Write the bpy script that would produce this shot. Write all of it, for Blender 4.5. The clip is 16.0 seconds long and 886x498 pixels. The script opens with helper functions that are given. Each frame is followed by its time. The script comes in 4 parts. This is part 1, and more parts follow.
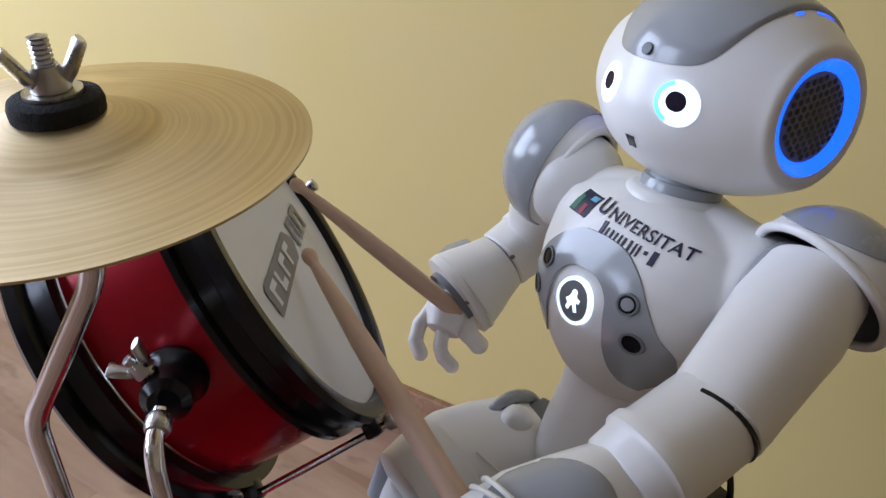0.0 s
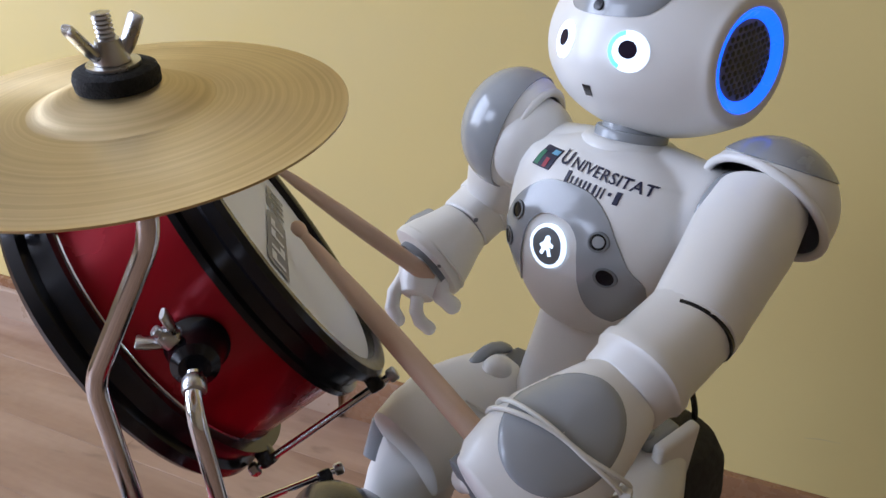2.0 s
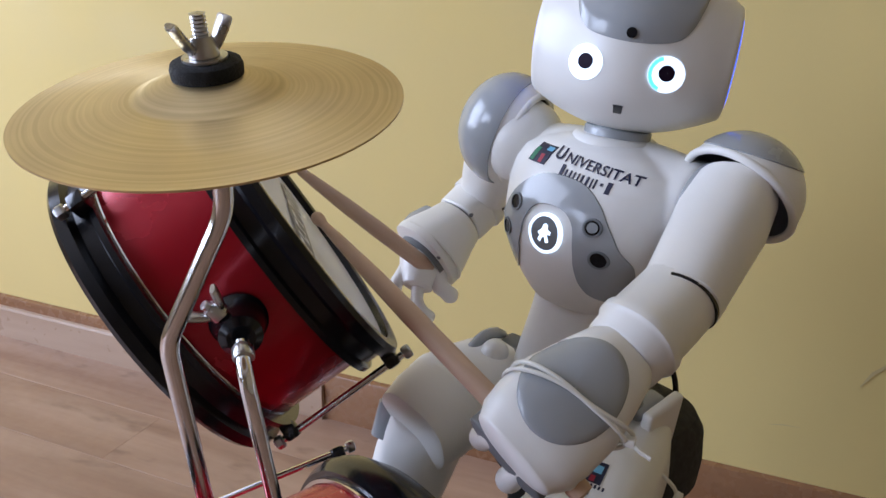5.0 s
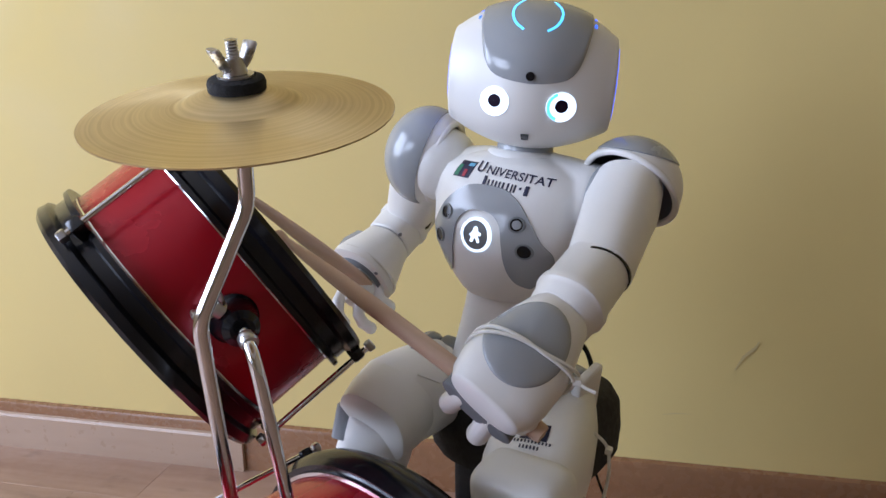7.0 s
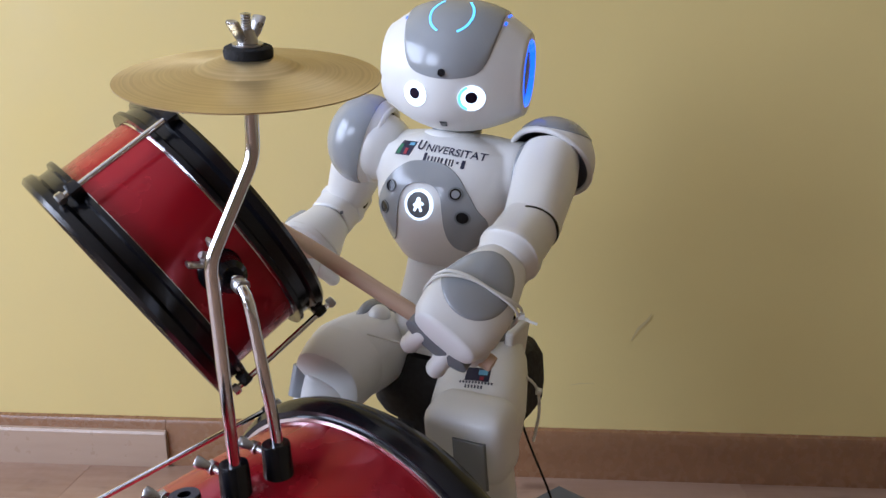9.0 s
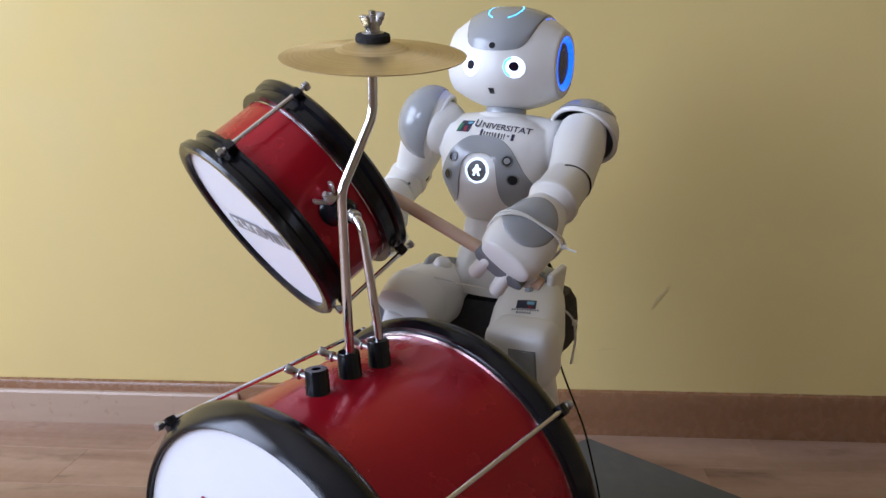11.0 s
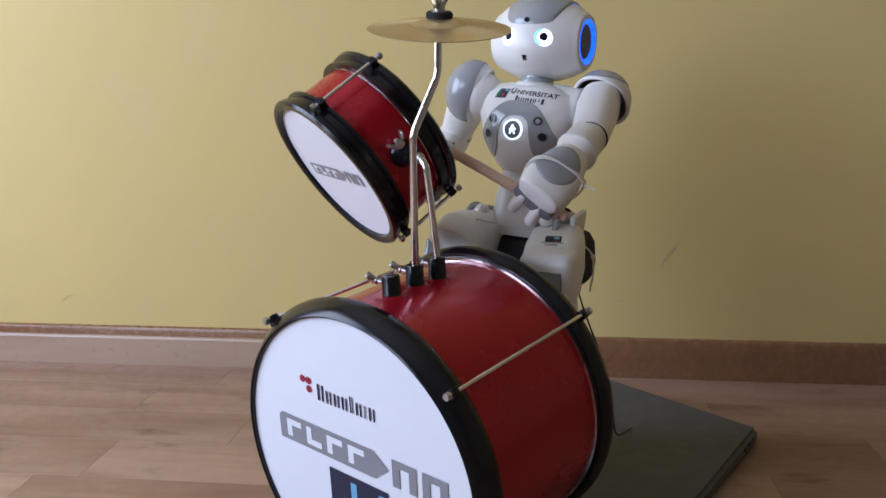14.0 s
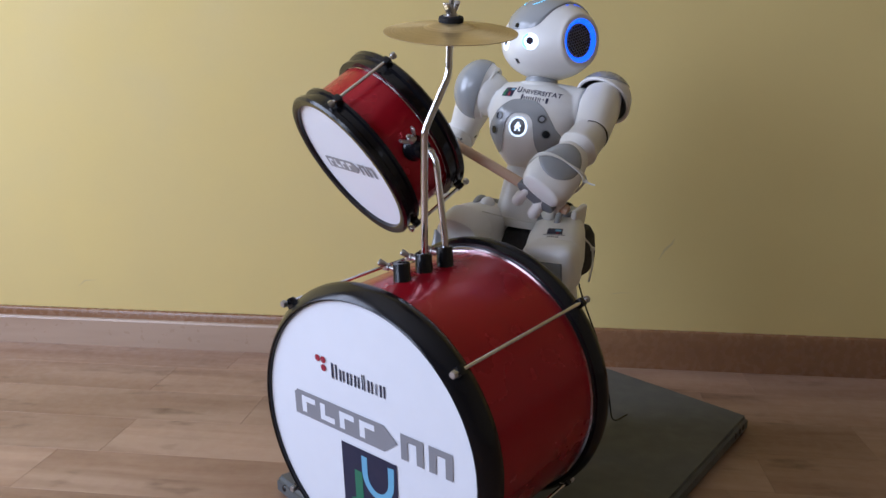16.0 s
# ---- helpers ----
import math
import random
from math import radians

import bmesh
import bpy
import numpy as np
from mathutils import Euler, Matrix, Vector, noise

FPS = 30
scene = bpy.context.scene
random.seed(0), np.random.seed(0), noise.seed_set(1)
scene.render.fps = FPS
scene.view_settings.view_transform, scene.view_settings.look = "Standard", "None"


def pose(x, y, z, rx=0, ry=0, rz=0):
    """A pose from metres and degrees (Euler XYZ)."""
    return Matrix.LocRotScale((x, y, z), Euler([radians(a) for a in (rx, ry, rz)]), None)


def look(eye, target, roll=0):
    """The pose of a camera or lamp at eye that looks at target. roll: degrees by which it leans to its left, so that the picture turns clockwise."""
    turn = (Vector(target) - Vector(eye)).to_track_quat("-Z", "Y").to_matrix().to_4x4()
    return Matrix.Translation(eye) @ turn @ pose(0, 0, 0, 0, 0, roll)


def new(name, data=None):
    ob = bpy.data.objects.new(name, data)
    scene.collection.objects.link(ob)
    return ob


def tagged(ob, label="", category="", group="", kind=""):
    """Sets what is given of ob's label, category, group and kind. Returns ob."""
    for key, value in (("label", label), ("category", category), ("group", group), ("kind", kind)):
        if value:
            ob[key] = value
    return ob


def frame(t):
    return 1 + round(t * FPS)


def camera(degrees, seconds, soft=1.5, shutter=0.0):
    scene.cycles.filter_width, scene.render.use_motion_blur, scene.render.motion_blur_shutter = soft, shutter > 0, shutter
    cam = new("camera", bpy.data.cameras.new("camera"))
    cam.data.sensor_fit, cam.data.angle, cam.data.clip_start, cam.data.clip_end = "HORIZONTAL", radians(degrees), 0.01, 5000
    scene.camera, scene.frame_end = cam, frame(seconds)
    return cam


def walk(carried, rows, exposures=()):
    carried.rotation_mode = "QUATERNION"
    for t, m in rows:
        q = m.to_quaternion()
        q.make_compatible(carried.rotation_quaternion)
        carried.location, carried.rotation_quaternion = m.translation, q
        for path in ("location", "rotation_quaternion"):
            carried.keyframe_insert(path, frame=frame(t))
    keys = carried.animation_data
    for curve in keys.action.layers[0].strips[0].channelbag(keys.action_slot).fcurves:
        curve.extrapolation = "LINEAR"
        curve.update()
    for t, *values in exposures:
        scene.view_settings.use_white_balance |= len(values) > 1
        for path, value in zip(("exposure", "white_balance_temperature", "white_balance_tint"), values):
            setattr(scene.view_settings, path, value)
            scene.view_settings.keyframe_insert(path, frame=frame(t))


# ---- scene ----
cam = camera(58.2, 16.0)
# seconds, eye, target, roll
PATH = [
    (0, (0.172, -0.998, 0.803), (-0.818, 0.59, 0.097), 4.5),
    (0.5, (0.145, -1.008, 0.8), (-0.758, 0.642, 0.12), 3.7),
    (1, (0.147, -1.026, 0.796), (-0.684, 0.665, 0.123), 2.4),
    (1.5, (0.152, -1.043, 0.791), (-0.68, 0.637, 0.094), 1.5),
    (2, (0.157, -1.058, 0.79), (-0.65, 0.633, 0.089), 1.2),
    (2.5, (0.158, -1.064, 0.791), (-0.648, 0.628, 0.094), 1.0),
    (3, (0.162, -1.076, 0.788), (-0.644, 0.619, 0.097), 1.2),
    (3.5, (0.16, -1.083, 0.791), (-0.628, 0.619, 0.097), 1.5),
    (4, (0.151, -1.092, 0.785), (-0.613, 0.627, 0.105), 1.6),
    (4.2, (0.146, -1.092, 0.784), (-0.607, 0.63, 0.1), 1.7),
    (6.3, (0.152, -1.212, 0.792), (-0.428, 0.622, 0.242), -0.3),
    (6.5, (0.143, -1.22, 0.782), (-0.388, 0.633, 0.25), -0.5),
    (7, (0.123, -1.237, 0.764), (-0.306, 0.652, 0.267), -0.8),
    (7.5, (0.107, -1.254, 0.755), (-0.239, 0.656, 0.271), -0.6),
    (8, (0.097, -1.28, 0.745), (-0.171, 0.646, 0.277), -0.5),
    (8.5, (0.083, -1.319, 0.743), (-0.115, 0.618, 0.283), -0.3),
    (9, (0.083, -1.342, 0.739), (-0.065, 0.599, 0.282), -0.3),
    (9.5, (0.091, -1.38, 0.745), (-0.18, 0.549, 0.292), -0.9),
    (9.7, (0.091, -1.402, 0.744), (-0.194, 0.526, 0.296), -0.5),
    (11.8, (0.013, -1.623, 0.684), (-0.068, 0.338, 0.299), -1.1),
    (12, (0.006, -1.639, 0.682), (-0.054, 0.324, 0.3), -1.1),
    (12.5, (0.007, -1.694, 0.678), (-0.123, 0.264, 0.296), -1.1),
    (13, (0.014, -1.73, 0.673), (-0.192, 0.22, 0.279), -0.8),
    (13.5, (0.036, -1.76, 0.672), (-0.192, 0.184, 0.262), -0.6),
    (14, (0.039, -1.77, 0.676), (-0.198, 0.172, 0.257), -0.8),
    (14.5, (0.045, -1.778, 0.673), (-0.192, 0.161, 0.244), -0.9),
    (15, (0.047, -1.785, 0.677), (-0.186, 0.153, 0.242), -1.0),
    (15.5, (0.048, -1.806, 0.679), (-0.183, 0.132, 0.241), -0.7),
    (16, (0.041, -1.834, 0.684), (-0.204, 0.103, 0.25), 0.0),
]
walk(cam, [(t, look(eye, target, roll)) for t, eye, target, roll in PATH], exposures=[(0, -0.05, 5600, 23), (2, 0.02, 5600, 23), (4, 0.08, 5600, 23), (9.7, 0.22, 5600, 23), (12, 0.08, 5600, 23), (13.5, -0.06, 5600, 23), (16, -0.12, 5600, 23)])

# ---------------------------------------------------------------- world and light
world = bpy.data.worlds.new("sky")
scene.world = world
world.use_nodes = True
wn = world.node_tree
sky = wn.nodes.new("ShaderNodeTexSky")
sky.sky_type, sky.sun_disc = "NISHITA", False
sky.sun_elevation, sky.sun_rotation = radians(48), radians(-70)
wn.links.new(sky.outputs["Color"], wn.nodes["Background"].inputs["Color"])
wn.nodes["Background"].inputs["Strength"].default_value = 0.12


def area(name, m, sx, sy, watts, colour):
    data = bpy.data.lights.new(name, "AREA")
    data.shape, data.size, data.size_y, data.energy, data.color = "RECTANGLE", sx, sy, watts, colour
    ob = new(name, data)
    ob.matrix_world = m
    return ob


# daylight standing in the opening of the side window
area("daylight_window", look((-2.38, -1.15, 1.35), (0.0, -0.75, 0.5)), 1.3, 1.5, 46, (0.86, 0.95, 1.0))
# fill lamp to brighten the drum fronts, in a second opening added for it
area("added_fill_lamp", look((-2.38, -3.0, 1.35), (-0.2, -0.7, 0.3)), 1.4, 1.5, 46, (0.86, 0.95, 1.0))


# ---------------------------------------------------------------- materials
def mat(name, colour, rough=0.5, metal=0.0, var=0.06, scale=40.0, bump=0.02, bump_scale=200.0, coat=0.0, spec=0.5, emit=None, strength=0.0, rand=0.0, wear=1.0):
    m = bpy.data.materials.new(name)
    m.use_nodes = True
    nt = m.node_tree
    b = nt.nodes["Principled BSDF"]
    b.inputs["Roughness"].default_value = rough
    b.inputs["Metallic"].default_value = metal
    b.inputs["Specular IOR Level"].default_value = spec
    b.inputs["Coat Weight"].default_value = coat
    b.inputs["Coat Roughness"].default_value = 0.08
    tc = nt.nodes.new("ShaderNodeTexCoord")
    n1 = nt.nodes.new("ShaderNodeTexNoise")
    n1.inputs["Scale"].default_value, n1.inputs["Detail"].default_value = scale, 6
    n2 = nt.nodes.new("ShaderNodeTexNoise")
    n2.inputs["Scale"].default_value, n2.inputs["Detail"].default_value = scale * 0.12, 3
    nt.links.new(tc.outputs["Object"], n1.inputs["Vector"])
    nt.links.new(tc.outputs["Object"], n2.inputs["Vector"])
    add = nt.nodes.new("ShaderNodeMath")
    nt.links.new(n1.outputs["Fac"], add.inputs[0])
    nt.links.new(n2.outputs["Fac"], add.inputs[1])
    ramp = nt.nodes.new("ShaderNodeMapRange")
    ramp.inputs["From Min"].default_value, ramp.inputs["From Max"].default_value = 0.6, 1.4
    ramp.inputs["To Min"].default_value, ramp.inputs["To Max"].default_value = 1 - var, 1 + var
    nt.links.new(add.outputs[0], ramp.inputs["Value"])
    last = ramp.outputs["Result"]
    if rand:
        oi = nt.nodes.new("ShaderNodeObjectInfo")
        mr = nt.nodes.new("ShaderNodeMapRange")
        mr.inputs["To Min"].default_value, mr.inputs["To Max"].default_value = 1 - rand, 1 + rand
        nt.links.new(oi.outputs["Random"], mr.inputs["Value"])
        mul = nt.nodes.new("ShaderNodeMath")
        mul.operation = "MULTIPLY"
        nt.links.new(last, mul.inputs[0])
        nt.links.new(mr.outputs["Result"], mul.inputs[1])
        last = mul.outputs[0]
    mix = nt.nodes.new("ShaderNodeVectorMath")
    mix.operation = "SCALE"
    mix.inputs[0].default_value = colour
    nt.links.new(last, mix.inputs["Scale"])
    nt.links.new(mix.outputs["Vector"], b.inputs["Base Color"])
    rr = nt.nodes.new("ShaderNodeMapRange")
    rr.inputs["From Min"].default_value, rr.inputs["From Max"].default_value = 0.3, 0.7
    rr.inputs["To Min"].default_value, rr.inputs["To Max"].default_value = max(rough * (1 - 0.2 * wear), 0.02), min(rough * (1 + 0.25 * wear), 1)
    nt.links.new(n1.outputs["Fac"], rr.inputs["Value"])
    nt.links.new(rr.outputs["Result"], b.inputs["Roughness"])
    if bump:
        nb = nt.nodes.new("ShaderNodeTexNoise")
        nb.inputs["Scale"].default_value, nb.inputs["Detail"].default_value = bump_scale, 4
        nt.links.new(tc.outputs["Object"], nb.inputs["Vector"])
        bp = nt.nodes.new("ShaderNodeBump")
        bp.inputs["Strength"].default_value, bp.inputs["Distance"].default_value = bump, 0.002
        nt.links.new(nb.outputs["Fac"], bp.inputs["Height"])
        nt.links.new(bp.outputs["Normal"], b.inputs["Normal"])
    if emit:
        b.inputs["Emission Color"].default_value = (*emit, 1)
        b.inputs["Emission Strength"].default_value = strength
    return m


def wood(name, dark, light, axis, scale, rough, rand=0.0, coat=0.0, knots=False):
    """Wood whose grain runs along one axis, with broad figure and fine pores."""
    m = mat(name, light, rough, var=0.05, scale=60, bump=0.03, coat=coat)
    nt = m.node_tree
    b = nt.nodes["Principled BSDF"]
    tc = nt.nodes.new("ShaderNodeTexCoord")
    mp = nt.nodes.new("ShaderNodeMapping")
    mp.inputs["Scale"].default_value = [0.12 if i == axis else 1.0 for i in range(3)]
    nt.links.new(tc.outputs["Object"], mp.inputs["Vector"])
    vec = mp.outputs["Vector"]
    oi = nt.nodes.new("ShaderNodeObjectInfo")
    off = nt.nodes.new("ShaderNodeVectorMath")
    off.operation = "ADD"
    mulv = nt.nodes.new("ShaderNodeMath")
    mulv.operation = "MULTIPLY"
    mulv.inputs[1].default_value = 37.0
    nt.links.new(oi.outputs["Random"], mulv.inputs[0])
    nt.links.new(vec, off.inputs[0])
    nt.links.new(mulv.outputs[0], off.inputs[1])
    n1 = nt.nodes.new("ShaderNodeTexNoise")
    n1.inputs["Scale"].default_value, n1.inputs["Detail"].default_value, n1.inputs["Distortion"].default_value = scale, 5, 0.8
    n2 = nt.nodes.new("ShaderNodeTexNoise")
    n2.inputs["Scale"].default_value, n2.inputs["Detail"].default_value = scale * 9, 4
    nt.links.new(off.outputs["Vector"], n1.inputs["Vector"])
    nt.links.new(off.outputs["Vector"], n2.inputs["Vector"])
    m1 = nt.nodes.new("ShaderNodeMath")
    m1.operation = "MULTIPLY_ADD"
    m1.inputs[1].default_value = 0.16
    nt.links.new(n2.outputs["Fac"], m1.inputs[0])
    nt.links.new(n1.outputs["Fac"], m1.inputs[2])
    ramp = nt.nodes.new("ShaderNodeValToRGB")
    ramp.color_ramp.elements[0].position, ramp.color_ramp.elements[0].color = 0.38, (*dark, 1)
    ramp.color_ramp.elements[1].position, ramp.color_ramp.elements[1].color = 0.72, (*light, 1)
    nt.links.new(m1.outputs[0], ramp.inputs["Fac"])
    mr = nt.nodes.new("ShaderNodeMapRange")
    mr.inputs["To Min"].default_value, mr.inputs["To Max"].default_value = 1 - rand, 1 + rand
    nt.links.new(oi.outputs["Random"], mr.inputs["Value"])
    sc = nt.nodes.new("ShaderNodeVectorMath")
    sc.operation = "SCALE"
    nt.links.new(ramp.outputs["Color"], sc.inputs[0])
    nt.links.new(mr.outputs["Result"], sc.inputs["Scale"])
    out = sc.outputs["Vector"]
    if knots:
        # sparse dark knots and broad clouding, drawn out a little along the grain
        kp = nt.nodes.new("ShaderNodeMapping")
        kp.inputs["Scale"].default_value = [0.45 if i == axis else 1.0 for i in range(3)]
        nt.links.new(tc.outputs["Object"], kp.inputs["Vector"])
        ko = nt.nodes.new("ShaderNodeVectorMath")
        ko.operation = "ADD"
        nt.links.new(kp.outputs["Vector"], ko.inputs[0])
        nt.links.new(mulv.outputs[0], ko.inputs[1])
        kn = nt.nodes.new("ShaderNodeTexNoise")
        kn.inputs["Scale"].default_value, kn.inputs["Detail"].default_value = 16, 3
        nt.links.new(ko.outputs["Vector"], kn.inputs["Vector"])
        kr = nt.nodes.new("ShaderNodeValToRGB")
        kr.color_ramp.elements[0].position, kr.color_ramp.elements[0].color = 0.24, (0.42, 0.36, 0.33, 1)
        kr.color_ramp.elements[1].position, kr.color_ramp.elements[1].color = 0.40, (1, 1, 1, 1)
        e = kr.color_ramp.elements.new(0.75)
        e.color = (1.08, 1.06, 1.04, 1)
        nt.links.new(kn.outputs["Fac"], kr.inputs["Fac"])
        km = nt.nodes.new("ShaderNodeVectorMath")
        km.operation = "MULTIPLY"
        nt.links.new(out, km.inputs[0])
        nt.links.new(kr.outputs["Color"], km.inputs[1])
        out = km.outputs["Vector"]
    nt.links.new(out, b.inputs["Base Color"])
    return m


WHITE = mat("robot_white_plastic", (0.785, 0.776, 0.745), 0.30, var=0.015, scale=25, bump=0.012, bump_scale=500, wear=0.15)
GREY = mat("robot_grey_plastic", (0.315, 0.332, 0.345), 0.22, var=0.04, scale=25, bump=0.006, coat=0.3)
DGREY = mat("robot_dark_joint", (0.16, 0.17, 0.18), 0.5, var=0.1)
BLACK = mat("black_plastic", (0.007, 0.007, 0.009), 0.2, var=0.25, bump=0.02, bump_scale=300, spec=0.35)
FELT = mat("black_felt", (0.010, 0.010, 0.011), 0.95, var=0.4, scale=400, bump=0.6, bump_scale=900)
CLOTH = mat("dark_cloth", (0.02, 0.018, 0.018), 0.85, var=0.3, scale=150, bump=0.3, bump_scale=800)
CHROME = mat("chrome_steel", (0.78, 0.78, 0.80), 0.12, 1.0, var=0.08, scale=80, bump=0.01)
STEEL = mat("worn_steel", (0.50, 0.49, 0.48), 0.3, 1.0, var=0.15, scale=120, bump=0.05)
RED = mat("red_lacquer", (0.38, 0.005, 0.016), 0.24, 0.35, var=0.06, scale=18, bump=0.015, bump_scale=60, coat=0.15, spec=0.4)
HEADW = mat("drum_head_film", (0.78, 0.80, 0.85), 0.4, var=0.02, scale=30, bump=0.02)
PRINT = mat("grey_print", (0.25, 0.25, 0.27), 0.45, var=0.05)
INK = mat("dark_print", (0.012, 0.014, 0.045), 0.45, var=0.1)
REDP = mat("red_print", (0.30, 0.01, 0.03), 0.45)
GREENP = mat("green_print", (0.02, 0.17, 0.09), 0.45)
CYANP = mat("cyan_print", (0.16, 0.42, 0.62), 0.45)
YELP = mat("yellow_print", (0.55, 0.42, 0.12), 0.45)
SLAB = mat("dark_grey_board", (0.085, 0.09, 0.09), 0.6, var=0.12, scale=30, bump=0.05)
TIE = mat("white_nylon", (0.72, 0.71, 0.66), 0.4)
LED_W = mat("lit_white", (0.8, 0.85, 0.9), 0.3, emit=(0.72, 0.90, 1.0), strength=1.5)
LED_C = mat("lit_cyan", (0.2, 0.6, 0.8), 0.3, emit=(0.10, 0.62, 1.0), strength=1.3)
LED_B = mat("lit_blue", (0.02, 0.10, 0.6), 0.25, emit=(0.02, 0.13, 1.0), strength=1.6)
GRILLE = mat("speaker_grille", (0.19, 0.19, 0.22), 0.45, var=0.1)
LINER = mat("shield_lining", (0.22, 0.235, 0.25), 0.45, var=0.03)
LENS = mat("lens_dark", (0.015, 0.008, 0.02), 0.45, spec=0.08)
STICK = wood("drumstick_wood", (0.55, 0.37, 0.25), (0.68, 0.50, 0.37), 2, 30, 0.55)
PLANK = wood("floor_laminate", (0.225, 0.128, 0.080), (0.375, 0.252, 0.177), 0, 9, 0.42, rand=0.10, knots=True)
SKIRT = wood("skirting_wood", (0.21, 0.10, 0.045), (0.27, 0.14, 0.068), 0, 7, 0.26, rand=0.05)
TRIM = wood("pale_wood_strip", (0.33, 0.222, 0.148), (0.44, 0.315, 0.222), 0, 7, 0.32)
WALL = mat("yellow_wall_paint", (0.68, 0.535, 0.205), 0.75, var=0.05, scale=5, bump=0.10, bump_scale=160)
# for the unseen walls: yellow darkened so that they bounce less light
ROOMW = mat("low_bounce_room_paint", (0.36, 0.29, 0.18), 0.85, var=0.03, scale=6)
CEIL = mat("ceiling_paint", (0.78, 0.77, 0.74), 0.9, var=0.02, scale=6)
SCUFF = mat("wall_scuff", (0.58, 0.465, 0.22), 0.8, var=0.1)


def cymbal_mat():
    m = mat("brass_cymbal", (0.72, 0.58, 0.33), 0.38, 0.8, var=0.06, scale=30, bump=0.0)
    nt = m.node_tree
    b = nt.nodes["Principled BSDF"]
    tc = nt.nodes.new("ShaderNodeTexCoord")
    ln = nt.nodes.new("ShaderNodeVectorMath")
    ln.operation = "LENGTH"
    mp = nt.nodes.new("ShaderNodeMapping")
    mp.inputs["Scale"].default_value = (1, 1, 0)
    nt.links.new(tc.outputs["Object"], mp.inputs["Vector"])
    nt.links.new(mp.outputs["Vector"], ln.inputs[0])
    n = nt.nodes.new("ShaderNodeTexNoise")
    n.noise_dimensions = "1D"
    n.inputs["Scale"].default_value, n.inputs["Detail"].default_value = 420, 5
    nt.links.new(ln.outputs["Value"], n.inputs["W"])
    bp = nt.nodes.new("ShaderNodeBump")
    bp.inputs["Strength"].default_value, bp.inputs["Distance"].default_value = 0.07, 0.001
    nt.links.new(n.outputs["Fac"], bp.inputs["Height"])
    nt.links.new(bp.outputs["Normal"], b.inputs["Normal"])
    # lathe marks: brushed round the axis, with bands of tone by radius
    tg = nt.nodes.new("ShaderNodeTangent")
    tg.direction_type, tg.axis = "RADIAL", "Z"
    nt.links.new(tg.outputs["Tangent"], b.inputs["Tangent"])
    b.inputs["Anisotropic"].default_value = 0.75
    n3 = nt.nodes.new("ShaderNodeTexNoise")
    n3.noise_dimensions = "1D"
    n3.inputs["Scale"].default_value, n3.inputs["Detail"].default_value = 480, 3
    nt.links.new(ln.outputs["Value"], n3.inputs["W"])
    cr = nt.nodes.new("ShaderNodeValToRGB")
    cr.color_ramp.elements[0].position, cr.color_ramp.elements[0].color = 0.34, (0.62, 0.49, 0.26, 1)
    cr.color_ramp.elements[1].position, cr.color_ramp.elements[1].color = 0.66, (0.71, 0.57, 0.32, 1)
    nt.links.new(n3.outputs["Fac"], cr.inputs["Fac"])
    nt.links.new(cr.outputs["Color"], b.inputs["Base Color"])
    return m


BRASS = cymbal_mat()


# ---------------------------------------------------------------- mesh helpers
def part(name, bm, material, parent=None, label="", smooth=True, angle=40):
    """Link a bmesh as one mesh object, under a thing or a part."""
    bmesh.ops.recalc_face_normals(bm, faces=bm.faces)
    me = bpy.data.meshes.new(name)
    bm.to_mesh(me)
    bm.free()
    me.materials.append(material)
    if smooth:
        me.shade_smooth()
        me.set_sharp_from_angle(angle=radians(angle))
    ob = new(name, me)
    if parent:
        ob.parent = parent
    if label:
        ob["label"] = label
    return ob


def thing(name, m, label, category, group=""):
    ob = new(name)
    ob.matrix_world = m
    return tagged(ob, label, category, group)


def skin(bm, rings, closed=True, caps=True):
    vs = [[bm.verts.new(p) for p in r] for r in rings]
    k = len(vs[0])
    for a, b in zip(vs, vs[1:]):
        for i in range(k if closed else k - 1):
            bm.faces.new((a[i], a[(i + 1) % k], b[(i + 1) % k], b[i]))
    if caps and closed:
        bm.faces.new(vs[0])
        bm.faces.new(vs[-1])
    return vs


def lathe(profile, seg=48, m=Matrix.Identity(4), bm=None, closed=False):
    """Turn a profile of (radius, height) round the z axis."""
    bm = bm or bmesh.new()
    prof = list(profile) + ([profile[0]] if closed else [])
    rings = []
    for r, z in prof:
        rings.append([m @ Vector((max(r, 1e-5) * math.cos(2 * math.pi * i / seg), max(r, 1e-5) * math.sin(2 * math.pi * i / seg), z)) for i in range(seg)])
    skin(bm, rings, caps=False)
    bmesh.ops.remove_doubles(bm, verts=bm.verts, dist=2e-5)
    return bm


def frame_to(a, b):
    """A pose at a whose z axis runs to b."""
    a, b = Vector(a), Vector(b)
    return Matrix.Translation(a) @ (b - a).to_track_quat("Z", "Y").to_matrix().to_4x4()


def rod(a, b, r, seg=14, bm=None, r2=None):
    h = (Vector(b) - Vector(a)).length
    r2 = r if r2 is None else r2
    e = min(r, r2) * 0.25
    return lathe([(0, 0), (r - e, 0), (r, e), (r2, h - e), (r2 - e, h), (0, h)], seg, frame_to(a, b), bm)


def round_path(pts, bend, steps=6):
    pts = [Vector(p) for p in pts]
    out = [pts[0]]
    for p, q, r in zip(pts, pts[1:], pts[2:]):
        a = q + (p - q).normalized() * min(bend, (p - q).length * 0.45)
        c = q + (r - q).normalized() * min(bend, (r - q).length * 0.45)
        for i in range(steps + 1):
            t = i / steps
            out.append(a * (1 - t) ** 2 + q * 2 * t * (1 - t) + c * t * t)
    return out + [pts[-1]]


